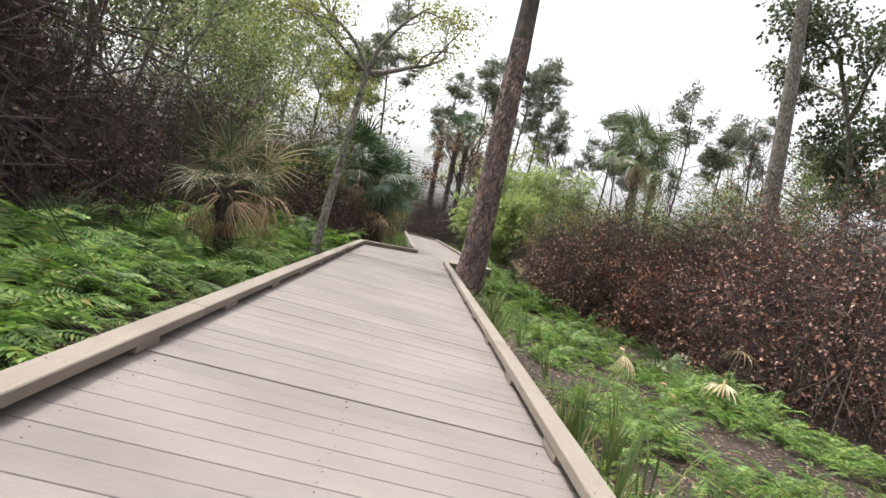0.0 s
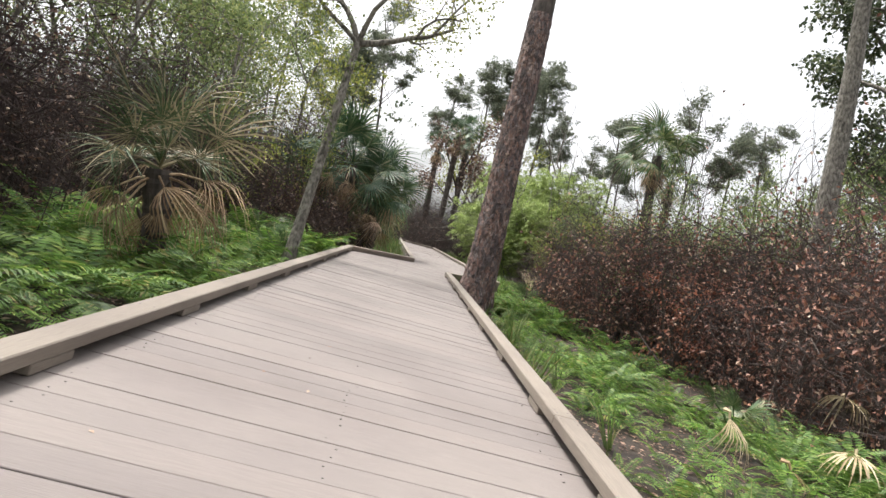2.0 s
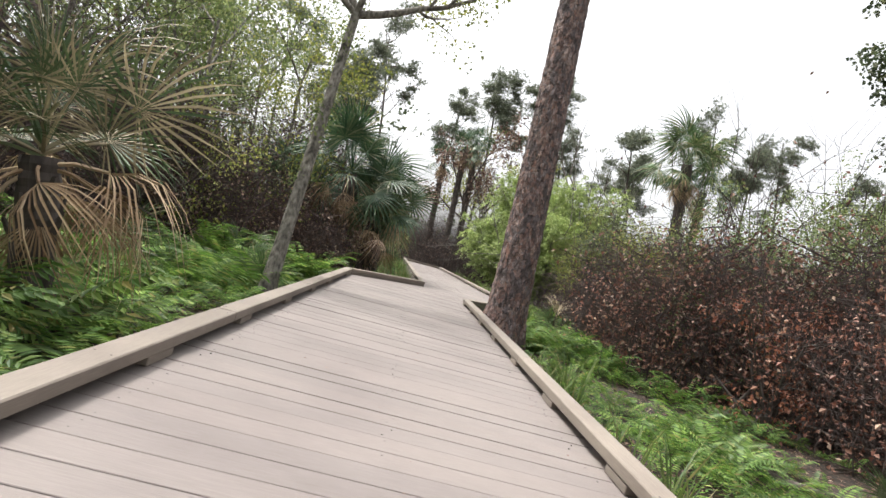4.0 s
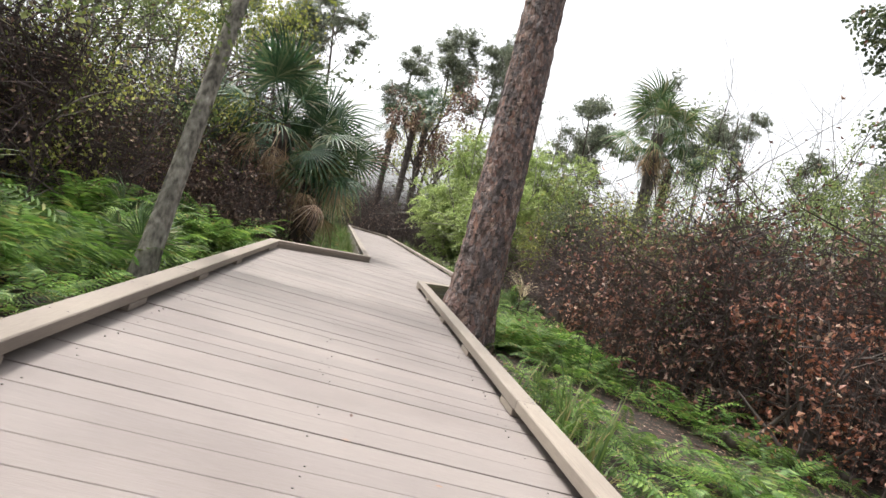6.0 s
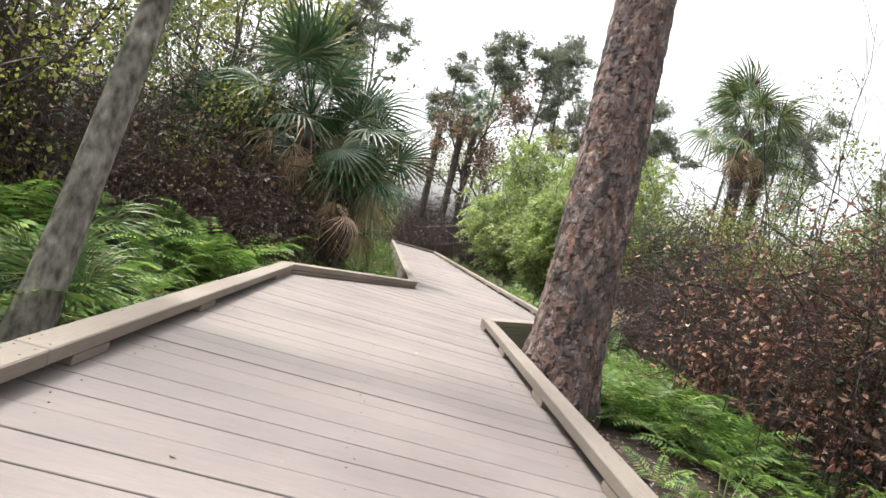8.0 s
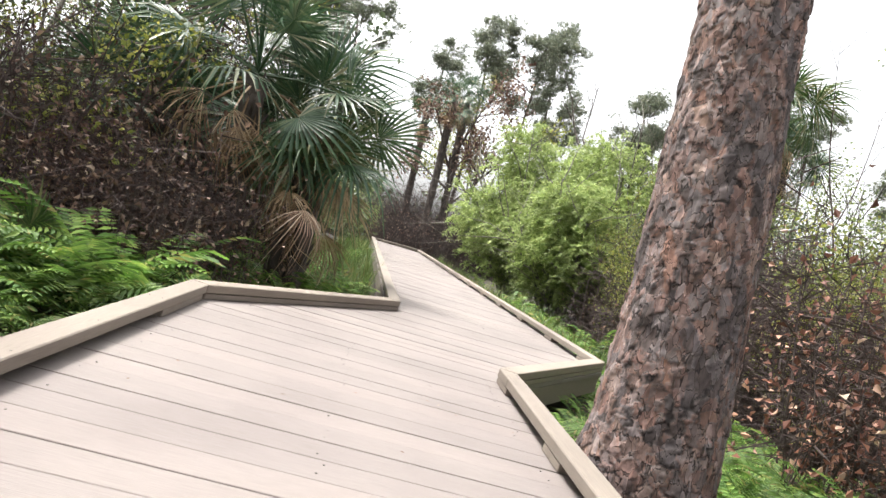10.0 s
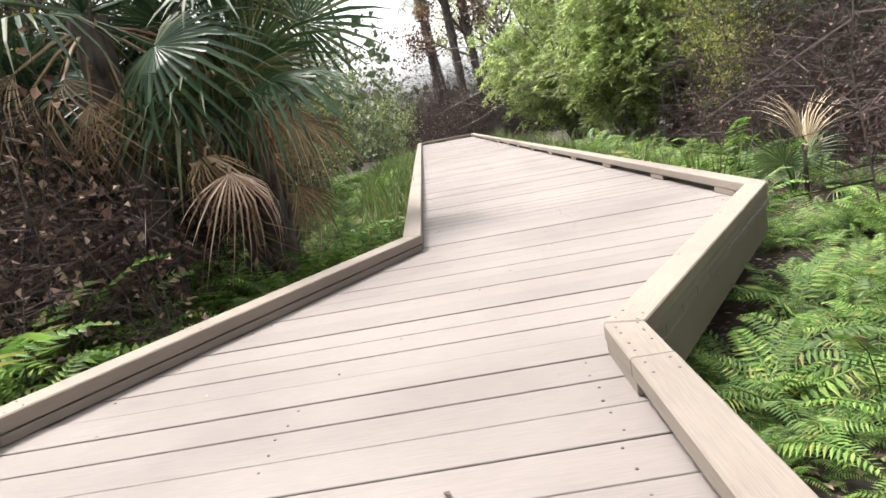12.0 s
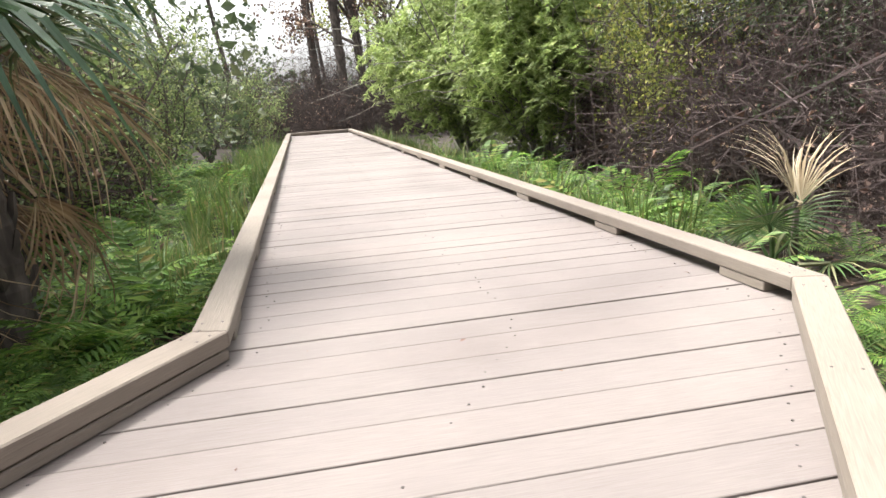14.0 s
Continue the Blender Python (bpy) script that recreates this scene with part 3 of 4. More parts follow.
def leafy_tree(name, at, way, height, radius, leafmat, label, kids=5, levels=2, cloud=(26, 0.32), leaf=(0.07, 0.028), barkmat=None, open_from=0.35, per_tip=1, category="tree", group="", angle=0.8, flat=0.8, reach=(0.45, 0.7), keep=1.0, up=0.12):
    ob = thing(name, at, label, category, group)
    wood, tips = grow((0, 0, 0), way, height, radius, levels, kids, 0.28, up, 9, open_from, angle, reach)
    part("trunk", join(wood), barkmat or M_GREYBARK, ob, smooth=True)
    tips = np.repeat(np.array(tips), per_tip, 0)
    tips = tips[rng.random(len(tips)) < keep]
    tips = tips + rng.normal(0, cloud[1] * 0.5, tips.shape)
    half = len(tips) // 2
    c1, c2 = leaf_cloud(cloud[0], cloud[1], leaf, flat), leaf_cloud(cloud[0], cloud[1], leaf, flat)
    part("crown", join([spread(c1, turns(half, 0.4, (0.6, 1.3)), tips[:half]), spread(c2, turns(len(tips) - half, 0.4, (0.6, 1.3)), tips[half:])]), leafmat, ob)
    return ob


def pine_tree(at, height, lean, radius, limbs=9, clump=(14, 0.5), label="tall slender pine with dark rounded needle clumps on open limbs", group="distant pines", open_from=0.6, bark=None):
    """A slender pine: rising crooked limbs that fork, with rounded clumps of needles on their ends."""
    ob = thing("pine_tree", at, label, "tree", group)
    s = np.linspace(0, 1, 9)
    path = np.stack([lean[0] * s + 0.25 * np.sin(s * 5 + at[0]), lean[1] * s, height * s], -1)
    wood, tips = [tube(path, radius * (1.05 - 0.75 * s), 8)], [path[-1], path[-1] - (0.3, 0, 0.5)]
    for k in range(limbs):
        u = open_from + (0.97 - open_from) * (k + rng.uniform(0, 0.8)) / limbs
        p = np.array([np.interp(u, s, path[:, i]) for i in range(3)])
        a = k * 2.4 + rng.uniform(-0.5, 0.5)
        d = np.array([math.cos(a), math.sin(a), rng.uniform(0.35, 0.95)])
        w, t = grow(p, d, height * rng.uniform(0.10, 0.20) * (1.35 - 0.6 * u), radius * 0.3, 1, 4, 0.55, 0.25, 5, 0.45, 0.75, (0.3, 0.6))
        wood += w
        tips += [x + rng.normal(0, 0.22, 3) for x in t for _ in range(2) if rng.random() < 0.85]
    part("trunk", join(wood), bark or M_DARKBARK, ob, smooth=True)
    n, r = clump
    pts = []
    for t in tips:
        q = rng.normal(size=(n, 3))
        q *= (rng.uniform(0.3, 1, n) ** 0.4 / np.linalg.norm(q, axis=1))[:, None]
        pts.append(t + q * np.array((1, 1, 0.55)) * r * rng.uniform(0.55, 1.25) + (0, 0, 0.1))
    pts = np.concatenate(pts)
    part("crown", spread(needle_tuft(6, 0.22, 0.022), turns(len(pts), 0.8, (0.6, 1.3)), pts), M_PINELEAF, ob)
    return ob


def fan_palm(at, trunk_h, lean, radius, n, petiole, blade, label, skirt=10, mat=None, droop=0.5, low=-0.7, high=1.35, group="", slim=1.0, skirt_high=-0.95):
    ob = thing("fan_palm", at, label, "palm", group)
    top = np.array([lean[0], lean[1], trunk_h])
    part("trunk", boot_trunk([(0, 0, -0.05), top * (0.5, 0.5, 0.5) + (lean[0] * 0.1, 0, 0), top], radius), M_DARKBARK, ob)
    v, q = palm_crown(n, petiole, blade, low, high, droop, slim)
    part("crown", (v + top, q), mat or M_PALM, ob)
    if skirt:
        v, q = dead_skirt(skirt, petiole * 0.8, blade * 0.9, skirt_high)
        part("dead_fronds", (v + top, q), M_DEADFAN, ob, "dry brown hanging fronds")
    return ob


def stick_bush(stems, height, width, twigs, leafmat, stickmat, leaves, leaf=(0.05, 0.017)):
    """A tangle of bare stems, side twigs and a few curled leaves: (sticks, leaves)."""
    sticks, pts = [], []
    for k in range(stems):
        b = np.array([rng.normal(0, width * 0.4), rng.normal(0, width * 0.4), -0.05])
        h = height * rng.uniform(0.55, 1.05)
        d = np.array([rng.normal(0, 0.2), rng.normal(0, 0.2), 1.0])
        m = b + d * h * 0.5 + rng.normal(0, 0.09, 3)
        t = m + (d + rng.normal(0, 0.34, 3)) * h * 0.5
        r = rng.uniform(0.003, 0.009) if k % 8 else rng.uniform(0.008, 0.012)
        sticks.append(tube([b, m, t], (r, r * 0.75, r * 0.25), 3))
        for j in range(twigs):
            u = rng.uniform(0.1, 1)
            s = b + (m - b) * u * 2 if u < 0.5 else m + (t - m) * (u * 2 - 1)
            e = s + rng.normal(0, 1, 3) * (0.22, 0.22, 0.10) * rng.uniform(0.5, 1.6)
            wv = np.cross(e - s, rng.normal(size=3))
            wv *= max(r * 0.4, 0.002) / (np.linalg.norm(wv) + 1e-9)
            sticks.append((np.array([s - wv, s + wv, e + wv * 0.4, e - wv * 0.4]), np.array([[0, 1, 2, 3]])))
            pts.append(e)
    pts = np.array(pts)
    l, w = leaf
    one = np.array([(0, 0, 0), (w, l * 0.5, 0.25 * l), (0, l, 0), (-w, l * 0.5, 0.25 * l)])
    c = pts[rng.integers(0, len(pts), leaves)] + rng.normal(0, 0.07, (leaves, 3))
    return join(sticks), spread((one, np.array([[0, 1, 2, 3]])), any_turns(leaves, (0.6, 1.4)), c)

# ---- ground ----
GROUND = -0.42


def ground_z(x, y):
    x, y = np.asarray(x, float), np.asarray(y, float)
    rise = 0.075 * np.clip(x - 7, 0, 45)
    return rise + GROUND + 0.05 * np.sin(x * 1.3 + 0.4 * y) * np.cos(y * 0.9 - 0.3 * x) + 0.03 * np.sin(2.7 * x + 1.1) * np.sin(2.3 * y)


def build_ground():
    ax = np.concatenate([-np.geomspace(3000, 14, 16), np.linspace(-12, 16, 113), np.geomspace(18, 3000, 16)])
    ay = np.concatenate([-np.geomspace(3000, 14, 14), np.linspace(-12, 44, 197), np.geomspace(46, 3000, 16)])
    gx, gy = np.meshgrid(ax, ay, indexing="ij")
    v = np.stack([gx, gy, ground_z(gx, gy)], -1).reshape(-1, 3)
    n = len(ay)
    i, j = np.meshgrid(np.arange(len(ax) - 1), np.arange(n - 1), indexing="ij")
    q = np.stack([i * n + j, (i + 1) * n + j, (i + 1) * n + j + 1, i * n + j + 1], -1).reshape(-1, 4)
    ob = part("ground", (v, q), M_GROUND, None, "dark damp forest soil with leaf litter", smooth=True)
    tagged(ob, category="ground", kind="structure")


def over_deck(x, y, margin=0.16):
    """Whether a place lies on the boardwalk or close to it."""
    x, y = np.asarray(x), np.asarray(y)
    lx = np.where(y < A[1], 0.0, np.where(y < B[1], (y - A[1]) * (B[0] - A[0]) / (B[1] - A[1]), B[0] + (y - B[1]) * (E_[0] - B[0]) / (E_[1] - B[1])))
    rx = np.where(y < C[1], 2.2, np.where(y < D[1], 2.2 + (y - C[1]) * (D[0] - 2.2) / (D[1] - C[1]), D[0] + (y - D[1]) * (F_[0] - D[0]) / (F_[1] - D[1])))
    return (x > lx - margin - 0.13) & (x < rx + margin + 0.13) & (y < 34.6)


def left_edge(y):
    """How far left the ferns reach before the scorched thicket begins."""
    return np.interp(y, [-8, 0, 6, 11, 13.5, 16, 30], [-3.6, -3.4, -3.4, -2.9, -2.2, -1.2, -1.0])


def right_edge(y):
    return np.interp(y, [-8, 0, 5, 9, 12, 16, 19, 30], [8.0, 7.6, 7.0, 5.9, 5.0, 5.3, 5.6, 5.0])


def places(n, x0, x1, y0, y1, test):
    x, y = rng.uniform(x0, x1, n), rng.uniform(y0, y1, n)
    k = test(x, y)
    x, y = x[k], y[k]
    return np.stack([x, y, ground_z(x, y)], -1)


def build_ferns():
    beds = {-1: [fern_plant(6, False, 0.72, 1.2) for _ in range(4)], 1: [fern_plant(6, False, 0.72, 1.3) for _ in range(4)]}
    fine = [fern_plant(n, True, 0.60, 1.0) for n in (8, 9, 7, 10)]
    for side, lo, hi, n, lab in ((-1, -4.6, 1.4, 2000, "dense bed of bright green ferns beside the boardwalk"), (1, 2.3, 8.6, 1750, "patchy bed of green ferns over brown leaf litter")):
        if side < 0:
            p = places(n, lo, hi, -3.5, 27, lambda x, y: (x < 1.3) & ~over_deck(x, y, 0.42) & (x > left_edge(y) - 0.6))
            p = np.concatenate([p, places(420, -3.0, 1.3, 11.5, 16.5, lambda x, y: ~over_deck(x, y, 0.4) & (x > left_edge(y) - 0.4))])
        else:
            def spot(x, y):
                bare = np.sin(x * 2.1 + 1) * np.sin(y * 1.7) + 0.6 * np.sin(y * 0.8 + x)
                return ~over_deck(x, y, 0.34) & (y < 9) & (x < right_edge(y) + 0.3) & (bare > -0.6) | ~over_deck(x, y, 0.2) & (y >= 9) & (x < right_edge(y) + 0.3) & (bare > -0.6) & (np.hypot(x - 2.8, y - 10.5) > 0.75)
            p = np.concatenate([places(n, lo, hi, -4, 24, spot), places(420, 2.4, 6.2, 10.5, 16.5, spot)])
        hgt = (np.where(p[:, 0] < -0.8, 1.55, 1.0) if side < 0 else np.where(p[:, 1] > 9, 1.22, 0.95)) * np.clip(0.78 + 0.35 * np.sin(p[:, 0] * 1.9) * np.sin(p[:, 1] * 1.2 + 1), 0.4, 1.2)
        edge = np.where(p[:, 1] < 12, np.where(side < 0, -0.13 - p[:, 0], p[:, 0] - 2.33), 1.2)
        hgt = hgt * np.clip(0.28 + 0.62 * edge, 0.4, 1.0)
        near = (np.abs(p[:, 1] - 13.2) < (2.2 if side > 0 else 1.9)) & (np.abs(p[:, 0] - 2.2) < 3.0)
        near &= np.cumsum(near) < 300
        geos = []
        far = np.flatnonzero(~near)
        for k in range(4):
            i = far[k::4]
            geos.append(spread(beds[side][k], turns(len(i), 0.18, (0.75, 1.15)) * hgt[i][:, None, None], p[i]))
        bed = part("fern_bed", join(geos), M_FERN, None, lab)
        tagged(bed, category="ferns", kind="stuff")
        i = np.flatnonzero(near)
        protos = []
        for c, k in enumerate(i):
            if c < 4:
                ob = new("fern", mesh_of("fern", fine[c][0], fine[c][1], M_FERN))
                protos.append(ob.data)
            else:
                ob = new("fern", protos[c % 4])
            m = turns(1, 0.2, (0.6, 1.15))[0] * hgt[k]
            ob.matrix_world = Matrix([[*m[0], p[k, 0]], [*m[1], p[k, 1]], [*m[2], p[k, 2] - 0.01], [0, 0, 0, 1]])
            tagged(ob, "green fern with finely divided arching fronds", "fern", "ferns beside the boardwalk")


def build_grass():
    out = []
    for k in range(16):
        a, h, b = rng.uniform(0, 6.28), rng.uniform(0.25, 0.6), rng.uniform(0.05, 0.3)
        d = np.array([math.cos(a), math.sin(a), 0])
        c = np.array([-d[1], d[0], 0]) * 0.006
        s = d * rng.uniform(0, 0.05)
        out.append([s - c, s + c, s + d * b * 0.4 + c + (0, 0, h * 0.6), s + d * b * 0.4 - c + (0, 0, h * 0.6)])
        out.append([out[-1][3], out[-1][2], s + d * b + (0, 0, h), s + d * b + (0, 0, h)])
    v = np.array(out).reshape(-1, 3)
    tuft = (v, np.arange(len(v)).reshape(-1, 4))
    p = places(5200, -1.4, 5.6, -6, 32, lambda x, y: ~over_deck(x, y, 0.1) & over_deck(x, y, 0.9) & ((x > 1.5) | (y > 14.5)) & ((rng.random(len(x)) < 0.22) & (y < 8.5) | (y > 16) | (y > 16.5) & (x < 2)))
    ob = part("grass", spread(tuft, turns(len(p), 0.2, (0.6, 1.25)), p), M_GRASS, None, "fresh green grass tufts along the boardwalk edge")
    tagged(ob, category="grass", kind="stuff")


def build_litter():
    one = np.array([(0, 0, 0), (0.011, 0.017, 0.003), (0, 0.042, 0.002), (-0.011, 0.017, 0.004)])
    p = places(60000, -2, 8, -4, 18, lambda x, y: ~over_deck(x, y, -0.1))
    ob = part("leaf_litter", spread((one, np.array([[0, 1, 2, 3]])), turns(len(p), 0.25, (0.5, 1.5)), p + (0, 0, 0.012)), M_BROWNLEAF, None, "fallen brown leaves on the soil")
    tagged(ob, category="leaf litter", kind="stuff")
    x, y = rng.uniform(-0.1, 3.6, 160), rng.uniform(-5, 22, 160)
    k = over_deck(x, y, -0.2)
    p = np.stack([x[k], y[k], 0 * x[k] + 0.004], -1)
    bit = one * 0.6
    ob = part("deck_litter", spread((bit, np.array([[0, 1, 2, 3]])), turns(len(p), 0.1, (0.4, 1.6)), p), M_BROWNLEAF, None, "small dry leaf scraps scattered on the deck")
    tagged(ob, category="leaf litter", kind="stuff")


def build_thickets():
    """Scorched brush on both sides: one mass of sticks and one of curled leaves each."""
    for name, mat_s, mat_l, spots, hts, lab, dens in (
        ("scorched_thicket", M_BURNT, M_BROWNLEAF,
         places(470, -7, 0.5, -5, 25, lambda x, y: (x < left_edge(y)) & (x > left_edge(y) - 2.6)), (2.3, 3.4), "dark scorched brush with brown curled leaves", 260),
        ("scorched_thicket", M_BURNT, M_BROWNLEAF,
         places(230, -6.5, -2.4, -6, 3.6, lambda x, y: x < left_edge(y) - 0.3), (3.6, 5.2), "tall dark scorched brush hung with dry brown leaves", 300),
        ("scorched_thicket", M_BURNT, M_BROWNLEAF,
         places(60, -3.6, -0.9, 13.6, 14.9, lambda x, y: y < 14.9), (1.0, 1.5), "dark scorched brush in front of fan palms", 330),
        ("dead_thicket", M_TWIG, M_REDLEAF,
         places(520, 3.8, 15, -6, 12.5, lambda x, y: (x > right_edge(y)) & (x < right_edge(y) + 4)), (1.9, 2.7), "dead reddish-brown brush with bare grey stems", 420),
        ("scorched_thicket", M_BURNT, M_BROWNLEAF,
         places(240, 4.5, 11, 13.5, 24, lambda x, y: (x > 5.5 + 0.25 * np.clip(y - 18, 0, 9)) & (x < 9)), (1.9, 2.6), "dark scorched brush with bare tangled twigs", 60),
        ("dead_thicket", M_TWIG, M_BROWNLEAF, places(95, -2, 8, 35.8, 44, lambda x, y: y > 35), (2.2, 3.3), "dead brown scrub at the far bend", 100),
    ):
        kinds = [stick_bush(17, 1.0, 0.85, 26, None, None, dens, (0.07, 0.023) if mat_l is M_REDLEAF else (0.06, 0.02)) for _ in range(4)]
        st, lv = [], []
        for k in range(4):
            p = spots[k::4]
            m = turns(len(p), 0.08, (1.0, 1.0))
            h = rng.uniform(*hts, len(p)) * (1 + 0.22 * np.sin(p[:, 0] * 1.1 + 0.6 * p[:, 1]) + 0.16 * np.sin(p[:, 1] * 1.9 - p[:, 0]))
            if mat_l is M_REDLEAF:
                h = h * (1 + 0.38 * np.clip((9.5 - p[:, 1]) / 4, 0, 1))
            m = np.array([[1, 0, -0.08], [0, 1, 0], [0, 0, 1]]) @ m
            m = m * np.stack([0.75 * h ** 0.5, 0.75 * h ** 0.5, h], -1)[:, :, None]
            st.append(spread(kinds[k][0], m, p))
            one = kinds[k][1]
            # leaves keep their size: each is placed about its own first corner
            c = one[0].reshape(-1, 4, 3)
            root = c[:, :1]
            rel = c - root
            for mm, q in zip(m, p):
                v = (root @ mm.T) + q + rel
                lv.append(v.reshape(-1, 3))
        v = np.concatenate(lv)
        ob = part(name, join(st), mat_s, None, lab)
        tagged(ob, category="brush", kind="stuff")
        ob = part(name + "_leaves", (v, np.arange(len(v)).reshape(-1, 4)), mat_l, None, "dry curled leaves on " + lab)
        tagged(ob, category="brush", kind="stuff")


def big_pine(at, height, lean, r0, r1, label, rings=800, sides=210, plates=1150, tall=6.5):
    """A plated pine trunk: the plates stand proud of dark furrows; above the plated length a plain upper stem."""
    ob = thing("pine_tree", at, label, "tree")
    ob.rotation_euler = (0, 0, 0)
    g = np.random.default_rng(3)
    th = np.arange(sides) * 2 * np.pi / sides
    zz = np.linspace(-0.15, tall, rings)
    R = r1 + (r0 - r1) * (1 - np.clip(zz, 0, None) / tall) + 0.05 * np.exp(-np.clip(zz, 0, None) * 3.4)
    pz = g.uniform(-0.3, tall + 0.2, plates)
    pa = g.uniform(0, 2 * np.pi, plates)
    tone = g.random(plates)
    lift = g.uniform(0.4, 1.0, plates)
    rm = 0.28
    f1, f2, cid, cid2 = (np.zeros((rings, sides)) for _ in range(4))
    small = plates * 3
    sz, sa, sup = g.uniform(-0.3, tall + 0.2, small), g.uniform(0, 2 * np.pi, small), g.random(small)
    stone = g.random(small)
    arc = th * rm
    warp_a, warp_z = np.zeros((rings, sides)), np.zeros((rings, sides))
    for k in range(10):
        turns_round = int(g.integers(4, 26))
        kz, ph1, ph2 = g.uniform(15, 110), g.uniform(0, 6.28), g.uniform(0, 6.28)
        warp_a += 0.0030 * np.sin(turns_round * th[None] + kz * zz[:, None] + ph1)
        warp_z += 0.0042 * np.sin(turns_round * th[None] - kz * zz[:, None] + ph2)
    for i, z in enumerate(zz):
        for far, qa, qz, big in ((0.45, pa, pz, True), (0.2, sa, sz, False)):
            k = np.flatnonzero(np.abs(qz - z) < far)
            da = ((th[:, None] - qa[k] + np.pi) % (2 * np.pi) - np.pi) * rm + warp_a[i][:, None]
            d = np.hypot(da * 1.55, (z + warp_z[i][:, None] - qz[k]) * 0.72)
            if big:
                o = np.argpartition(d, 1, axis=1)[:, :2]
                two = np.take_along_axis(d, o, 1)
                first = np.argmin(two, 1)
                f1[i], f2[i] = two.min(1), two.max(1)
                cid[i] = k[o[np.arange(sides), first]]
            else:
                cid2[i] = k[np.argmin(d, 1)]
    cid, cid2 = cid.astype(int), cid2.astype(int)
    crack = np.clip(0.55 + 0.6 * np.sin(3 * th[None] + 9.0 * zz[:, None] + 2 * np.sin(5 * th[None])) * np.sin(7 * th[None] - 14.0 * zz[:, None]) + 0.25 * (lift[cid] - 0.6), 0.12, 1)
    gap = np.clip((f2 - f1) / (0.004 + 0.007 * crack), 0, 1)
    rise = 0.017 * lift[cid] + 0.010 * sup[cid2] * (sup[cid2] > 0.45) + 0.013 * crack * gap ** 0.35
    tone = 0.6 * tone[cid] + 0.4 * stone[cid2]
    flare = 1 + np.exp(-np.clip(zz, 0, None) * 2.1)[:, None] * (0.10 * np.cos(th * 5 + 0.7) + 0.48 * np.clip(np.cos(th - 2.7), 0, 1) ** 2)[None]
    rad = R[:, None] * flare + rise - 0.020
    s = zz / height
    cx, cy = lean[0] * s, lean[1] * s
    v = np.stack([cx[:, None] + rad * np.cos(th), cy[:, None] + rad * np.sin(th), np.broadcast_to(zz[:, None], rad.shape)], -1).reshape(-1, 3)
    i, j = np.meshgrid(np.arange(rings - 1), np.arange(sides), indexing="ij")
    q = np.stack([i * sides + j, i * sides + (j + 1) % sides, (i + 1) * sides + (j + 1) % sides, (i + 1) * sides + j], -1).reshape(-1, 4)
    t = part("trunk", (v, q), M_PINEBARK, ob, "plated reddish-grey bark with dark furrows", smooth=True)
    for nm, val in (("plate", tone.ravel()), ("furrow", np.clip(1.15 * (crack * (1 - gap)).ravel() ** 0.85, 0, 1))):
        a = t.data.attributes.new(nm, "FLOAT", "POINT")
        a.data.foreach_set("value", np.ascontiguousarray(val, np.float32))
    u = np.linspace(tall - 0.02, height, 8)
    up = np.stack([lean[0] * u / height, lean[1] * u / height, u], -1)
    wood = [tube(up, np.linspace(r1, 0.06, 8), 14)]
    tips = [up[-1]]
    for k in range(14):
        p = up[2 + k * 5 // 14] + (0, 0, rng.uniform(0, 0.6))
        a = k * 2.4
        e = p + np.array([math.cos(a), math.sin(a), 0.35]) * rng.uniform(1.2, 2.6)
        wood.append(tube([p, (p + e) / 2 - (0, 0, 0.1), e], (0.06, 0.045, 0.02), 5))
        tips += [e, (p + e) / 2 + rng.normal(0, 0.3, 3)]
    part("upper_stem", join(wood), M_DARKBARK, ob, smooth=True)
    pts = np.concatenate([x + rng.normal(0, 1, (55, 3)) * (0.5, 0.5, 0.25) for x in tips])
    part("crown", spread(needle_tuft(12, 0.28, 0.016), turns(len(pts), 0.8, (0.7, 1.3)), pts), M_PINELEAF, ob)
    return ob


def dry_fan(at, yaw, pitch, petiole, blade, label, n=26, droop=0.5, mat=None, name="dry_palm_frond", wide=105, slim=1.0):
    """A single dry frond: its stalk and its pleated blade."""
    v, q = fan_leaf(n, wide, petiole, blade, droop, 0.5, slim)
    v = v @ rot(yaw, pitch).T
    ob = thing(name, at, label, "palm frond")
    part("stalk", (v[:12], q[:8]), mat or M_DEADFAN, ob)
    part("blade", (v[12:], q[8:] - 12), mat or M_DEADFAN, ob)
    return ob


def palmetto(at, n, petiole, blade, label, mat=None, low=0.1, high=1.4, droop=0.3):
    ob = thing("palmetto", at, label, "palmetto", "low palmettos")
    part("fronds", palm_crown(n, petiole, blade, low, high, droop), mat or M_PALM_SUN, ob)
    part("stub", tube([(0, 0, -0.1), (0, 0, 0.06)], (0.07, 0.05), 8), M_DARKBARK, ob)
    return ob


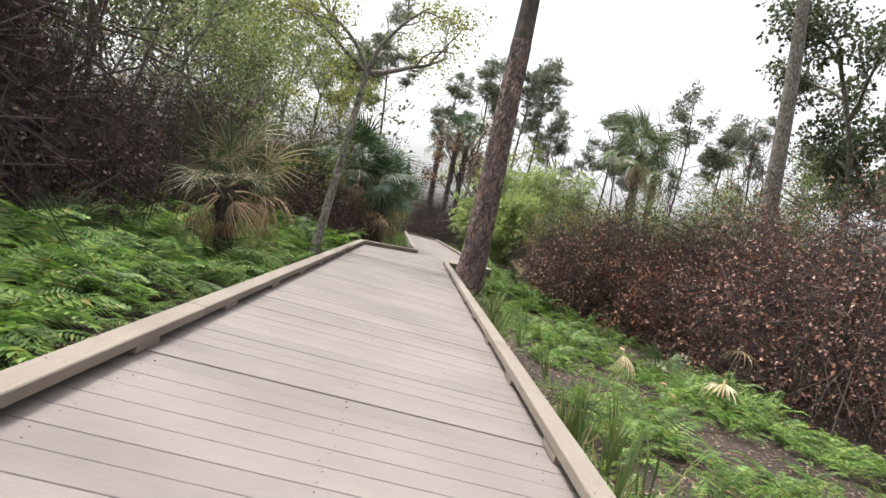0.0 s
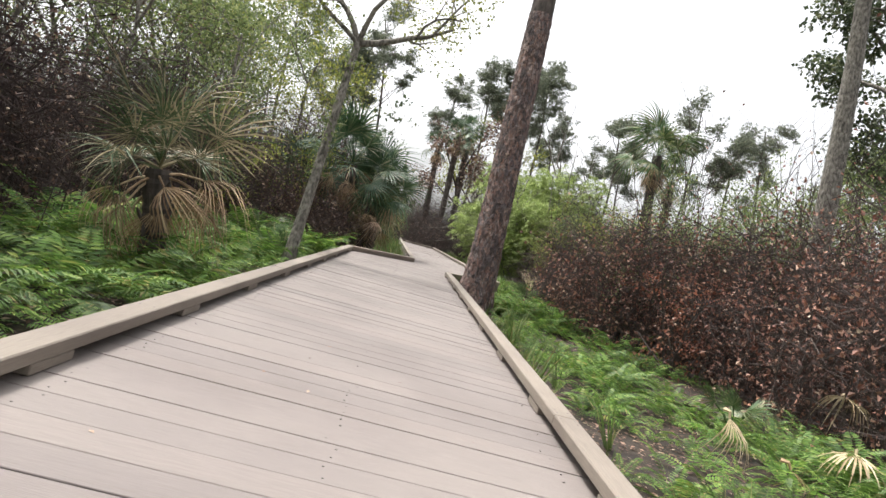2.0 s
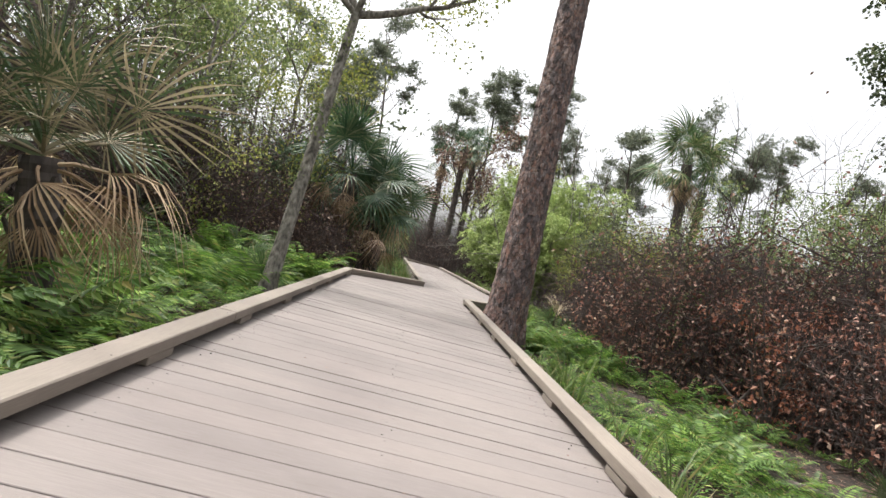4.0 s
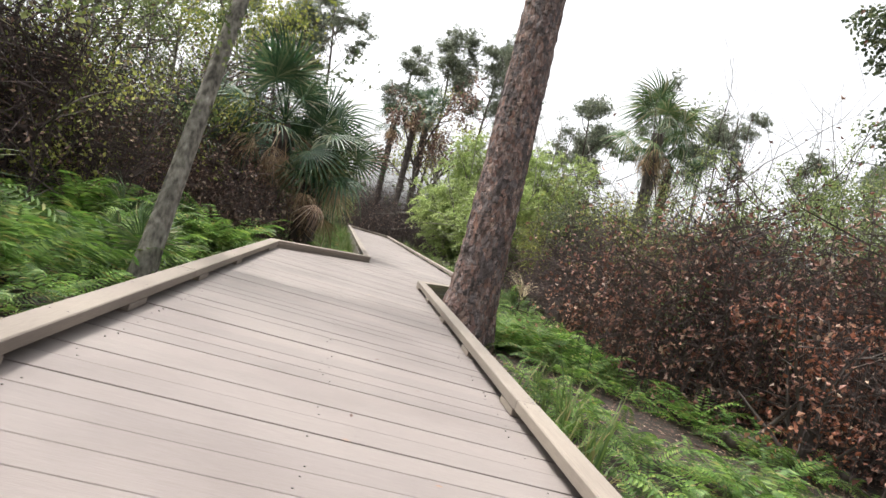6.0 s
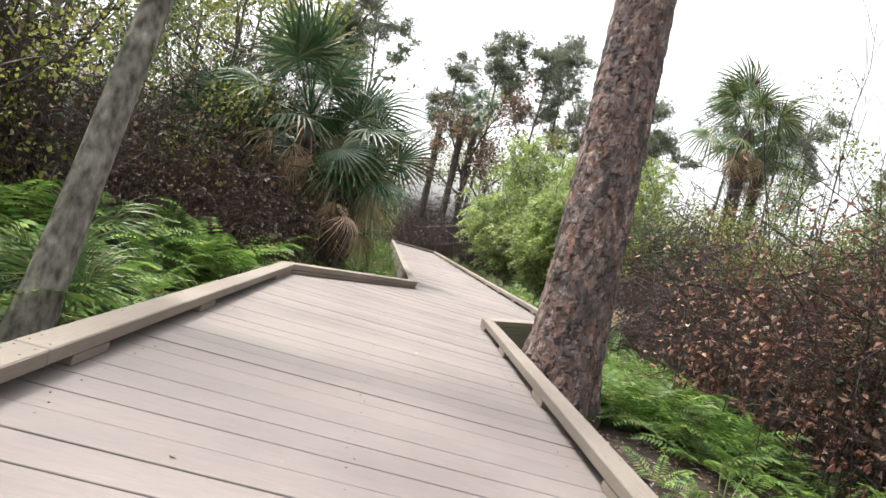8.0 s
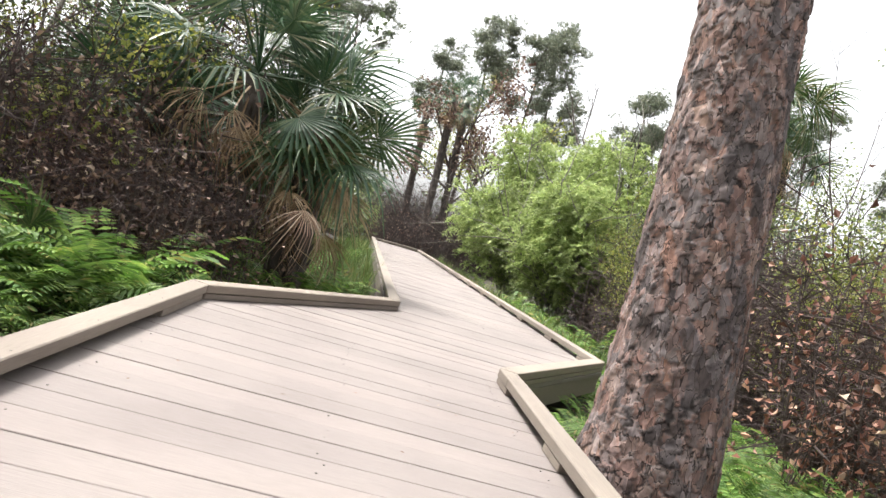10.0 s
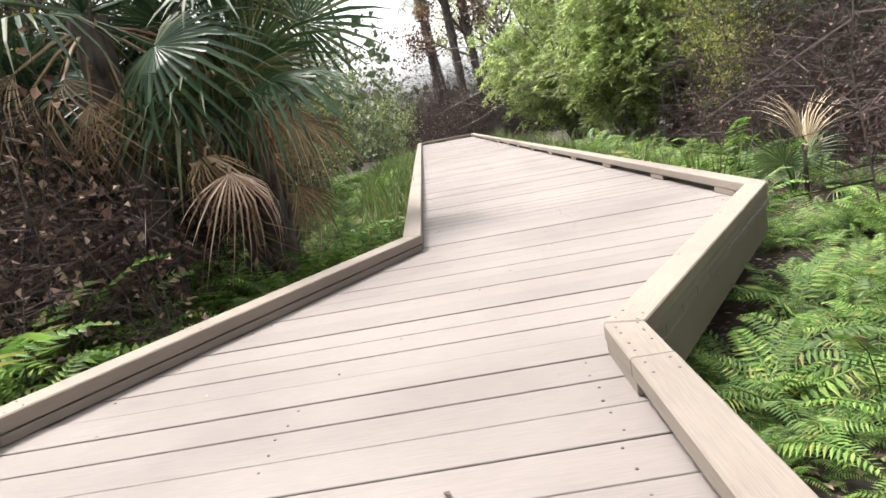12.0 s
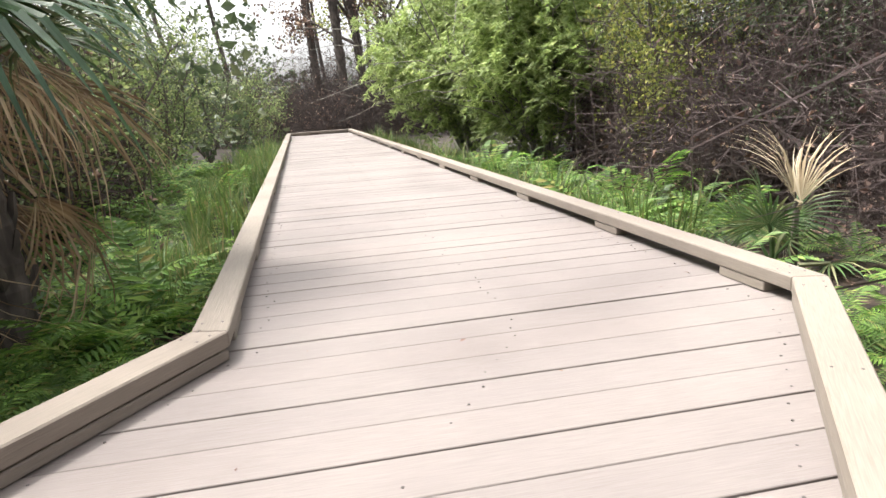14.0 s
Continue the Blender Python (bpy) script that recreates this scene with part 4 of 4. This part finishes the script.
def willow(at, height, width, sprays, label):
    ob = thing("willow", at, label, "shrub", "willows")
    wood, pts = [], []
    for k in range(11):
        a = k * 2.4
        w, t = grow((0.1 * math.cos(a), 0.1 * math.sin(a), -0.05), (0.42 * width / height * 1.9 * math.cos(a) * rng.uniform(0.1, 1), 0.42 * width / height * 1.9 * math.sin(a) * rng.uniform(0.1, 1), 1), height * rng.uniform(0.7, 0.98), 0.04, 1, 7, 0.25, 0.0, 6, 0.12, 0.9)
        wood += w
        pts += t
    tagged(part("branchwork", join(wood), M_GREYBARK, ob, smooth=True), kind="stuff")
    lobes = rng.normal(size=(48, 3))
    lobes *= (rng.uniform(0.35, 0.80, 48) / np.linalg.norm(lobes, axis=1))[:, None]
    u = rng.normal(size=(sprays, 3))
    u *= (rng.uniform(0.2, 1.0, sprays) ** 0.4 * 0.36 / np.linalg.norm(u, axis=1))[:, None]
    u += lobes[rng.integers(0, 48, sprays)]
    p = u * (width * 0.5, width * 0.5, height * 0.5) + (0, 0, height * 0.52)
    p[:, 2] = np.where(p[:, 2] < 0.15, rng.uniform(0.15, 0.8, sprays), p[:, 2])
    kinds = [willow_spray(24, 0.42), willow_spray(30, 0.58)]
    part("crown", join([spread(kinds[j], turns(len(p[j::2]), 0.25, (0.7, 1.25)), p[j::2]) for j in (0, 1)]), M_WILLOW, ob, "long narrow light-green leaves")
    return ob


def shrub(at, height, width, n, mat, label, leaf=(0.055, 0.02), cloud=(30, 0.26), name="shrub", stick=None, group="shrubs"):
    ob = thing(name, at, label, "shrub", group)
    wood, tips = [], []
    for k in range(9):
        a = k * 2.4
        r = width / height * rng.uniform(0.1, 0.75)
        w, t = grow((0, 0, -0.05), (r * math.cos(a), r * math.sin(a), 1), height * rng.uniform(0.6, 0.95), 0.028, 1, 6, 0.35, 0.0, 5, 0.15, 0.9, (0.18, 0.34))
        wood += w
        tips += t
    tagged(part("branchwork", join(wood), stick or M_DARKBARK, ob), kind="stuff")
    tips = np.array(tips)
    p = tips[rng.integers(0, len(tips), n)] + rng.normal(0, 0.18, (n, 3))
    p[:, 2] = np.clip(p[:, 2], 0.1, None)
    part("foliage", spread(leaf_cloud(cloud[0], cloud[1], leaf), turns(n, 0.5, (0.6, 1.3)), p), mat, ob)
    return ob


def G(x, y, dz=-0.02):
    return (x, y, float(ground_z(x, y)) + dz)


build_deck()
build_curbs()
build_ground()

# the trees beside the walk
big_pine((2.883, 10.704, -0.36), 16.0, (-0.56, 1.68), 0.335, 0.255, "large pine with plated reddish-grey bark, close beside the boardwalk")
oak = thing("oak_tree", G(-0.72, 8.35), "leaning grey-barked oak with pale lichen and high yellow-green leaves", "tree")
oak.rotation_euler = (0, 0, 0)
s_ = np.linspace(0, 1, 12)
oak_path = np.stack([0.04 * s_ * (1 + 0.15 * np.sin(4 * s_)), 0.85 * s_, 4.4 * s_], -1)
oak_wood, oak_tips = [tube(oak_path, 0.088 * (1.15 - 0.42 * s_) + 0.05 * np.exp(-s_ * 14), 18)], []
for way, r in (((0.75, 0.3, 0.28), 0.07), ((-0.4, 0.3, 0.8), 0.06), ((0.25, -0.4, 0.9), 0.055), ((-0.6, -0.3, 0.45), 0.05)):
    w_, t_ = grow(oak_path[-1] - (0, 0.02, 0.1), way, 2.0, r, 2, 4, 0.35, 0.1, 8)
    oak_wood += w_
    oak_tips += t_
part("trunk", join(oak_wood), M_GREYBARK, oak, smooth=True)
sp_ = oak_path[rng.integers(5, 12, 46)] + rng.normal(0, 0.09, (46, 3)) + np.stack([np.zeros(46), np.zeros(46), rng.uniform(-0.3, 0.3, 46)], -1)
part("sprout_leaves", spread(leaf_cloud(12, 0.09, (0.05, 0.018)), turns(46, 0.4, (0.6, 1.4)), sp_), M_OAKLEAF, oak, "small green leafy sprouts along the trunk")
oak_tips = np.array(oak_tips) + rng.normal(0, 0.12, (len(oak_tips), 3))
part("crown", spread(leaf_cloud(30, 0.30, (0.06, 0.022)), turns(len(oak_tips), 0.4, (0.6, 1.2)), oak_tips), M_YELLOWLEAF, oak)

# fan palms
fan_palm(G(-1.35, 4.3), 1.2, (-0.12, 0.0), 0.13, 18, 0.6, 0.74, "short fan palm with green upper and dry pale lower fronds", 16, M_PALM_DRY, 0.25, 0.0, 1.45, "", 0.6, 0.35)
fan_palm(G(-0.75, 15.2), 2.55, (0.1, 0.0), 0.14, 22, 0.85, 0.85, "fan palm with dark green glossy fronds over a dry brown skirt", 18, None, 0.32, -0.55, 1.5, "fan palms at the bend", 1.0, -0.35)
fan_palm(G(-0.1, 15.8), 2.1, (0.15, 0.1), 0.14, 21, 0.85, 0.85, "fan palm with dark green glossy fronds over a dry brown skirt", 14, None, 0.32, -0.55, 1.5, "fan palms at the bend", 1.0, -0.5)
fan_palm(G(0.15, 15.7), 1.5, (0.05, -0.05), 0.13, 18, 0.66, 0.78, "low fan palm with arching green fronds and dry lower ones", 3, M_PALM_SUN, 0.3, 0.2, 1.3, "fan palms at the bend")
fan_palm(G(-1.9, 15.6), 1.9, (-0.1, 0.0), 0.13, 20, 0.75, 0.8, "fan palm with drooping half-dry fronds in the thicket", 14, group="fan palms at the bend")
fan_palm(G(10.9, 24.0), 6.8, (0.1, 0.0), 0.2, 24, 1.05, 1.05, "tall fan palm with a round shaggy crown against the sky", 14, M_PALM_SUN, 0.55, -0.6, 1.45)
fan_palm(G(12.2, 25.5), 6.0, (0.2, 0.0), 0.16, 18, 0.8, 0.85, "fan palm with a half-dry crown behind a taller one", 9, M_PALM)
for x, y, h, lx in ((2.85, 37.5, 7.6, 0.3), (3.75, 38.5, 8.2, 0.1), (1.9, 41.0, 7.2, 0.2)):
    fan_palm(G(x, y), h, (lx, 0), 0.17, 14, 0.8, 0.85, "tall dark-trunked fan palm with a dry brown skirt", 18, group="palms at the far bend")

# dry fronds and low palmettos
dry_fan((0.16, 14.60, 0.80), radians(-142), radians(-42), 0.05, 0.62, "dry tan palm frond drooping over the ferns", 22, 1.1, M_DRYTAN, wide=74, slim=0.7)
dry_fan((-0.05, 14.95, 0.98), radians(150), radians(-45), 0.10, 0.44, "dry tan palm frond drooping beneath fan palms", 26, 1.1)
dry_fan(G(4.92, 15.72, 0.50), radians(35), radians(72), 0.06, 0.62, "upright pale dry palm frond standing in ferns", 24, 0.45, M_PALEFAN, "dry_palm_frond", 38)
dry_fan(G(4.97, 15.76, 0.48), radians(-75), radians(80), 0.05, 0.52, "upright pale dry palm frond standing in ferns", 18, 0.4, M_PALEFAN, "dry_palm_frond", 42)
part("stub", tube([(0, 0, -0.62), (0, 0.01, 0.05)], (0.03, 0.02), 6), M_DARKBARK, bpy.data.objects["dry_palm_frond.002"])
dry_fan(G(3.88, 2.15, 0.60), radians(215), radians(-42), 0.08, 0.40, "small dry palm frond bent over the ferns", 16, 0.6, M_PALEFAN, wide=62)
dry_fan(G(5.6, 2.9, 0.42), radians(150), radians(-15), 0.06, 0.40, "small dry palm frond bent over the ferns", 16, 0.6, M_PALEFAN, wide=80)
dry_fan(G(4.5, 2.25, 0.32), radians(240), radians(-30), 0.10, 0.30, "small dry palm frond bent over the ferns", 16, 0.5, M_DEADFAN, wide=40)
dry_fan(G(6.6, 4.6, 0.75), radians(-80), radians(-15), 0.05, 0.5, "dry palm frond drooping in front of dead brush", 18, 0.8, M_PALEFAN)
for x, y, n, b in ((-1.25, 9.6, 11, 0.4), (-0.9, 9.1, 8, 0.35), (-2.0, 11.5, 12, 0.5), (-1.6, 13.0, 9, 0.45), (-2.3, 7.0, 10, 0.5), (4.9, 15.9, 8, 0.35), (5.4, 4.6, 8, 0.35), (-2.6, 2.2, 11, 0.5), (-3.0, 9.2, 12, 0.6)):
    palmetto(G(x, y), n, 0.35, b, "low palmetto with stiff pointed green fans among ferns")

def charred_log(a, b, r, label):
    """A fallen trunk with broken branch stubs."""
    a, b = np.array(a), np.array(b)
    s = np.linspace(0, 1, 9)
    path = a + (b - a) * s[:, None] + rng.normal(0, 0.02, (9, 3))
    ob = thing("fallen_log", tuple(a), label, "log")
    geos = [tube(path - a, r * np.concatenate([[0.2], np.linspace(1.0, 0.6, 7), [0.1]]), 10)]
    for k in (2, 4, 6):
        d = rng.normal(0, 1, 3) + (0, 0, 0.8)
        geos.append(tube([path[k] - a, path[k] - a + d * 0.16, path[k] - a + d * 0.3], (r * 0.35, r * 0.22, r * 0.08), 5))
    part("trunk", join(geos), M_DARKBARK, ob, smooth=True)


charred_log(G(5.5, 8.75, 0.10), G(6.7, 7.9, 0.16), 0.10, "charred fallen log lying under dead brush")
charred_log(G(4.7, 5.9, 0.03), G(5.7, 5.2, 0.05), 0.05, "charred fallen branch lying among ferns")

# shrubs
willow(G(5.3, 27.4), 5.6, 4.6, 2600, "bright light-green willow thicket hanging beside the boardwalk")
willow(G(5.9, 23.6), 4.2, 3.4, 1700, "bright light-green willow thicket beside dark brush")
willow(G(7.5, 25.6), 6.4, 4.8, 2600, "bright light-green willow thicket beside dark brush")
for x, y, h, w, n, m, lab in (
    (6.7, 19.9, 3.5, 2.0, 260, M_YELLOWLEAF, "yellow-green leafy shrub over dark brush"), (7.4, 18.4, 3.5, 2.4, 300, M_DARKLEAF, "dark evergreen shrub among dead brush"), (9.0, 16.9, 3.5, 2.4, 280, M_OAKLEAF, "green leafy shrub among dead brush"),
    (7.6, 20.6, 3.7, 2.8, 330, M_DARKLEAF, "dark evergreen shrub among dead brush"), (8.9, 19.4, 3.8, 2.8, 320, M_DARKLEAF, "dark evergreen shrub among dead brush"),
    (7.7, 20.9, 4.1, 2.2, 230, M_YELLOWLEAF, "yellow-green leafy shrub over dark brush"), (9.3, 20.8, 4.6, 2.6, 240, M_YELLOWLEAF, "yellow-green leafy shrub over dark brush"),
    (11.6, 20.0, 5.4, 3.2, 340, M_OAKLEAF, "green leafy shrub behind dead brush"), (14.0, 18.8, 5.6, 3.4, 360, M_OAKLEAF, "green leafy shrub behind dead brush"),
    (10.5, 25.0, 3.6, 3.0, 260, M_DARKLEAF, "dark evergreen shrub under the tall palm"), (17.0, 17.0, 5.2, 3.2, 300, M_DARKLEAF, "dark evergreen shrub behind dead brush"), (12.4, 15.0, 4.5, 2.8, 280, M_OAKLEAF, "green leafy shrub behind dead brush"), (13.5, 8.5, 3.4, 2.8, 200, M_DARKLEAF, "dark evergreen shrub behind dead brush"),
    (9.4, 14.3, 5.0, 2.6, 460, M_OAKLEAF, "green leafy shrub behind dead brush"), (10.9, 13.0, 5.3, 2.8, 480, M_OAKLEAF, "green leafy shrub behind dead brush"), (12.0, 14.4, 6.2, 3.2, 520, M_OAKLEAF, "green leafy shrub behind dead brush"),
    (8.5, 15.6, 3.6, 2.2, 260, M_YELLOWLEAF, "yellow-green leafy shrub over dark brush"), (13.0, 11.6, 5.6, 3.0, 460, M_OAKLEAF, "green leafy shrub behind dead brush"), (12.3, 8.6, 3.4, 2.4, 220, M_DARKLEAF, "dark evergreen shrub behind dead brush"),
    (6.5, 14.7, 2.9, 1.8, 190, M_YELLOWLEAF, "yellow-green leafy shrub over dark brush"), (6.3, 11.0, 2.3, 1.3, 120, M_OAKLEAF, "green leafy shrub among dead brush"), (7.6, 12.6, 2.6, 1.4, 130, M_YELLOWLEAF, "yellow-green leafy shrub over dark brush"),
    (7.4, 10.2, 1.9, 1.0, 60, M_OAKLEAF, "small green shrub among dead brush"), (6.5, 11.9, 1.7, 0.9, 50, M_OAKLEAF, "small green shrub among dead brush"), (6.25, 8.3, 2.0, 0.8, 34, M_RUSSET, "small dead shrub with bright russet leaves"),
    (-3.4, 11.6, 3.4, 2.0, 120, M_YELLOWLEAF, "yellow-green shrub in the scorched thicket"), (-2.6, 14.3, 3.2, 1.6, 110, M_YELLOWLEAF, "yellow-green shrub in the scorched thicket"),
    (-4.4, 9.0, 3.3, 2.4, 170, M_DARKLEAF, "dark evergreen shrub in the scorched thicket"), (-5.0, 4.0, 3.6, 2.6, 170, M_DARKLEAF, "dark evergreen shrub in the scorched thicket"),
    (-4.2, 14.8, 3.8, 2.6, 190, M_DARKLEAF, "dark evergreen shrub in the scorched thicket"), (-2.4, 17.5, 3.6, 2.6, 220, M_DARKLEAF, "dark evergreen shrub behind the fan palms"),
    (-0.75, 18.8, 3.0, 1.5, 160, M_OAKLEAF, "green shrub leaning over the boardwalk edge"), (-0.9, 21.8, 3.2, 1.8, 200, M_OAKLEAF, "green shrub beside the boardwalk"),
    (-1.7, 22.8, 4.2, 2.2, 320, M_OAKLEAF, "green shrub beside the boardwalk"), (-2.2, 28.5, 4.6, 2.6, 340, M_OAKLEAF, "green shrub beside the boardwalk"), (-0.6, 32.5, 3.2, 2.0, 220, M_OAKLEAF, "green shrub beside the boardwalk"),
    (-1.3, 25.5, 3.4, 2.2, 200, M_OAKLEAF, "green shrub beside the boardwalk"), (-1.2, 30.0, 3.4, 2.6, 200, M_DARKLEAF, "dark shrub beside the boardwalk"),
):
    shrub(G(x, y), h, w, n, m, lab)

# woods on the near side: thin trees with light between them
for k, (x, y, h, m, n) in enumerate((
    (-4.6, 8.2, 7.0, M_OAKLEAF, 26), (-3.8, 12.4, 7.5, M_OAKLEAF, 24), (-6.0, 11.0, 9.0, M_OAKLEAF, 24), (-7.4, 6.5, 9.0, M_OAKLEAF, 26), (-6.4, 2.5, 8.5, M_DARKLEAF, 26),
    (-5.2, 16.0, 9.0, M_OAKLEAF, 22), (-3.2, 18.5, 8.0, M_YELLOWLEAF, 20), (-7.8, 15.5, 10.0, M_OAKLEAF, 24), (-5.0, 22.0, 9.5, M_OAKLEAF, 22), (-9.5, 10.5, 10.0, M_OAKLEAF, 26),
    # Last three: added tall, partly out of view, to shade ferns and deck.
    (-10.0, 19.5, 11.0, M_OAKLEAF, 24), (-7.0, 27.0, 10.0, M_OAKLEAF, 22), (-9.0, 1.0, 9.5, M_DARKLEAF, 26), (-12.5, 26.0, 12.0, M_OAKLEAF, 24), (-5.8, 14.9, 8.5, M_YELLOWLEAF, 22), (-5.6, 19.0, 9.5, M_OAKLEAF, 26), (-8.0, 21.5, 10.5, M_OAKLEAF, 26), (-6.6, 13.4, 9.5, M_DARKLEAF, 26), (-4.4, 5.4, 7.5, M_DARKLEAF, 26), (-4.1, -0.8, 11.5, M_OAKLEAF, 28), (-5.4, -4.0, 12.0, M_OAKLEAF, 28), (-4.3, 2.4, 10.5, M_OAKLEAF, 24))):
    leafy_tree("oak_tree", G(x, y), (rng.normal(0, 0.12), rng.normal(0, 0.12), 1), h * 0.62, 0.075, m, "slender grey-stemmed tree with thin green foliage in the woods", 5, 2, (int(n * 1.5), 0.46), (0.075, 0.030), None, 0.3, 2, "tree", "trees of the woods", 0.75)
leafy_tree("oak_tree", G(4.1, 38.0), (0.0, 0, 1), 5.4, 0.15, M_BROWNLEAF, "half-dead oak with browned leaves at the far bend", 5, 2, (26, 0.5), (0.12, 0.05), M_DARKBARK, 0.5, 2, "tree", "", 0.7)
leafy_tree("oak_tree", G(5.2, 41.0), (-0.1, 0, 1), 5.6, 0.16, M_YELLOWLEAF, "gnarled oak with sparse green leaves at the far bend", 5, 2, (26, 0.5), (0.12, 0.05), M_DARKBARK, 0.5, 2, "tree", "", 0.8)

# the pine and the broad-leaved tree on the marsh side
pine_tree(G(10.9, 11.4), 15.0, (-1.3, 0), 0.27, 7, (24, 0.6), "tall straight grey-barked pine rising out of dead brush", "", 0.7, M_GREYBARK)
leafy_tree("bay_tree", G(16.7, 16.8), (0.0, 0, 1), 10.5, 0.17, M_DARKLEAF, "tall bay tree with clumps of dark leathery leaves on open limbs", 8, 2, (34, 0.5), (0.15, 0.055), M_GREYBARK, 0.42, 2, "tree", "", 0.95, 0.55, (0.22, 0.36), 0.6)
leafy_tree("bay_tree", G(17.6, 14.6), (0.08, 0, 1), 9.5, 0.15, M_DARKLEAF, "tall bay tree with clumps of dark leathery leaves on open limbs", 8, 2, (34, 0.5), (0.15, 0.055), M_GREYBARK, 0.42, 2, "tree", "", 0.95, 0.55, (0.22, 0.36), 0.6)
for x, y, h in ((9.2, 15.5, 4.6), (10.4, 17.0, 5.2), (11.2, 13.2, 4.4), (8.4, 17.2, 4.2), (12.8, 16.6, 5.6), (9.9, 18.6, 5.0), (13.6, 12.4, 4.6), (8.0, 12.8, 3.8)):
    sap = thing("bare_sapling", G(x, y), "thin leafless grey sapling standing in dead brush", "tree", "bare saplings")
    part("trunk", join(grow((0, 0, 0), (rng.normal(0, 0.1), rng.normal(0, 0.1), 1), h, 0.03, 2, 5, 0.3, 0.1, 6, 0.35, 0.6)[0]), M_TWIG, sap)["kind"] = "stuff"
snag = thing("dead_snag", G(9.6, 36.0), "bare leafless dead tree against the sky", "tree")
part("trunk", join(grow((0, 0, 0), (0.1, 0, 1), 7.5, 0.12, 2, 4, 0.3, 0.15, 7, 0.5, 0.6)[0]), M_DARKBARK, snag)

# far pines
for x, y, h, l in ((-2.2, 50, 17.2, -1.8), (5.0, 50, 16.4, 0.6), (8.8, 51, 16.2, 0.5), (10.5, 53, 17.0, 0.2), (16.8, 50, 13.4, 0), (23.5, 52, 16.6, 0.8), (27, 50, 14.2, 0), (31, 53, 16.5, 0), (-6, 48, 12.6, -0.5),
                   (-10, 45, 15, 0), (2.5, 56, 14.5, 0.4), (35, 48, 13, 0), (42, 50, 14, 0), (38, 40, 11.5, 0.3), (13, 56, 13.5, 0), (20, 57, 13, 0), (-14, 40, 15, 0), (-4, 43, 13, -0.5), (47, 40, 12, 0)):
    pine_tree(G(x, y), h, (l, 0), 0.14, 9)


def build_backdrop():
    """The far edge of the woods, all round."""
    one = leaf_cloud(32, 1.2, (0.42, 0.16), 0.8)
    a = rng.uniform(0, 2 * np.pi, 1500)
    d = rng.uniform(58, 95, 1500)
    x, y = d * np.sin(a), 8 + d * np.cos(a)
    z = np.abs(rng.normal(0, 1, 1500)) * 1.9 + GROUND + 0.2
    ob = part("far_woods", spread(one, turns(1500, 0.5, (0.8, 1.7)), np.stack([x, y, z], -1)), M_DARKLEAF, None, "hazy far edge of the woods")
    tagged(ob, category="woods", kind="stuff")
    x, y = rng.uniform(8, 50, 900), rng.uniform(18, 58, 900)
    k = (x < 6 + 0.25 * y)
    x, y = np.where(k, x + 14, x), y
    z = np.abs(rng.normal(0, 1, 900)) * 1.7 + ground_z(x, y) + 0.2
    ob = part("marsh_scrub", spread(leaf_cloud(40, 0.85, (0.18, 0.07), 0.9), turns(900, 0.5, (0.7, 1.5)), np.stack([x, y, z], -1)), M_OAKLEAF, None, "grey-green scrub across the marsh")
    tagged(ob, category="scrub", kind="stuff")
    x, y = rng.uniform(-26, 0, 900), rng.uniform(24, 58, 900)
    z = np.abs(rng.normal(0, 1, 900)) * 2.2 + GROUND + 0.2
    ob = part("woods_undergrowth", spread(leaf_cloud(40, 0.85, (0.18, 0.07), 0.9), turns(900, 0.5, (0.7, 1.5)), np.stack([x, y, z], -1)), M_DARKLEAF, None, "dark undergrowth deep in the woods")
    tagged(ob, category="undergrowth", kind="stuff")


build_thickets()
build_ferns()
build_grass()
build_litter()
build_backdrop()
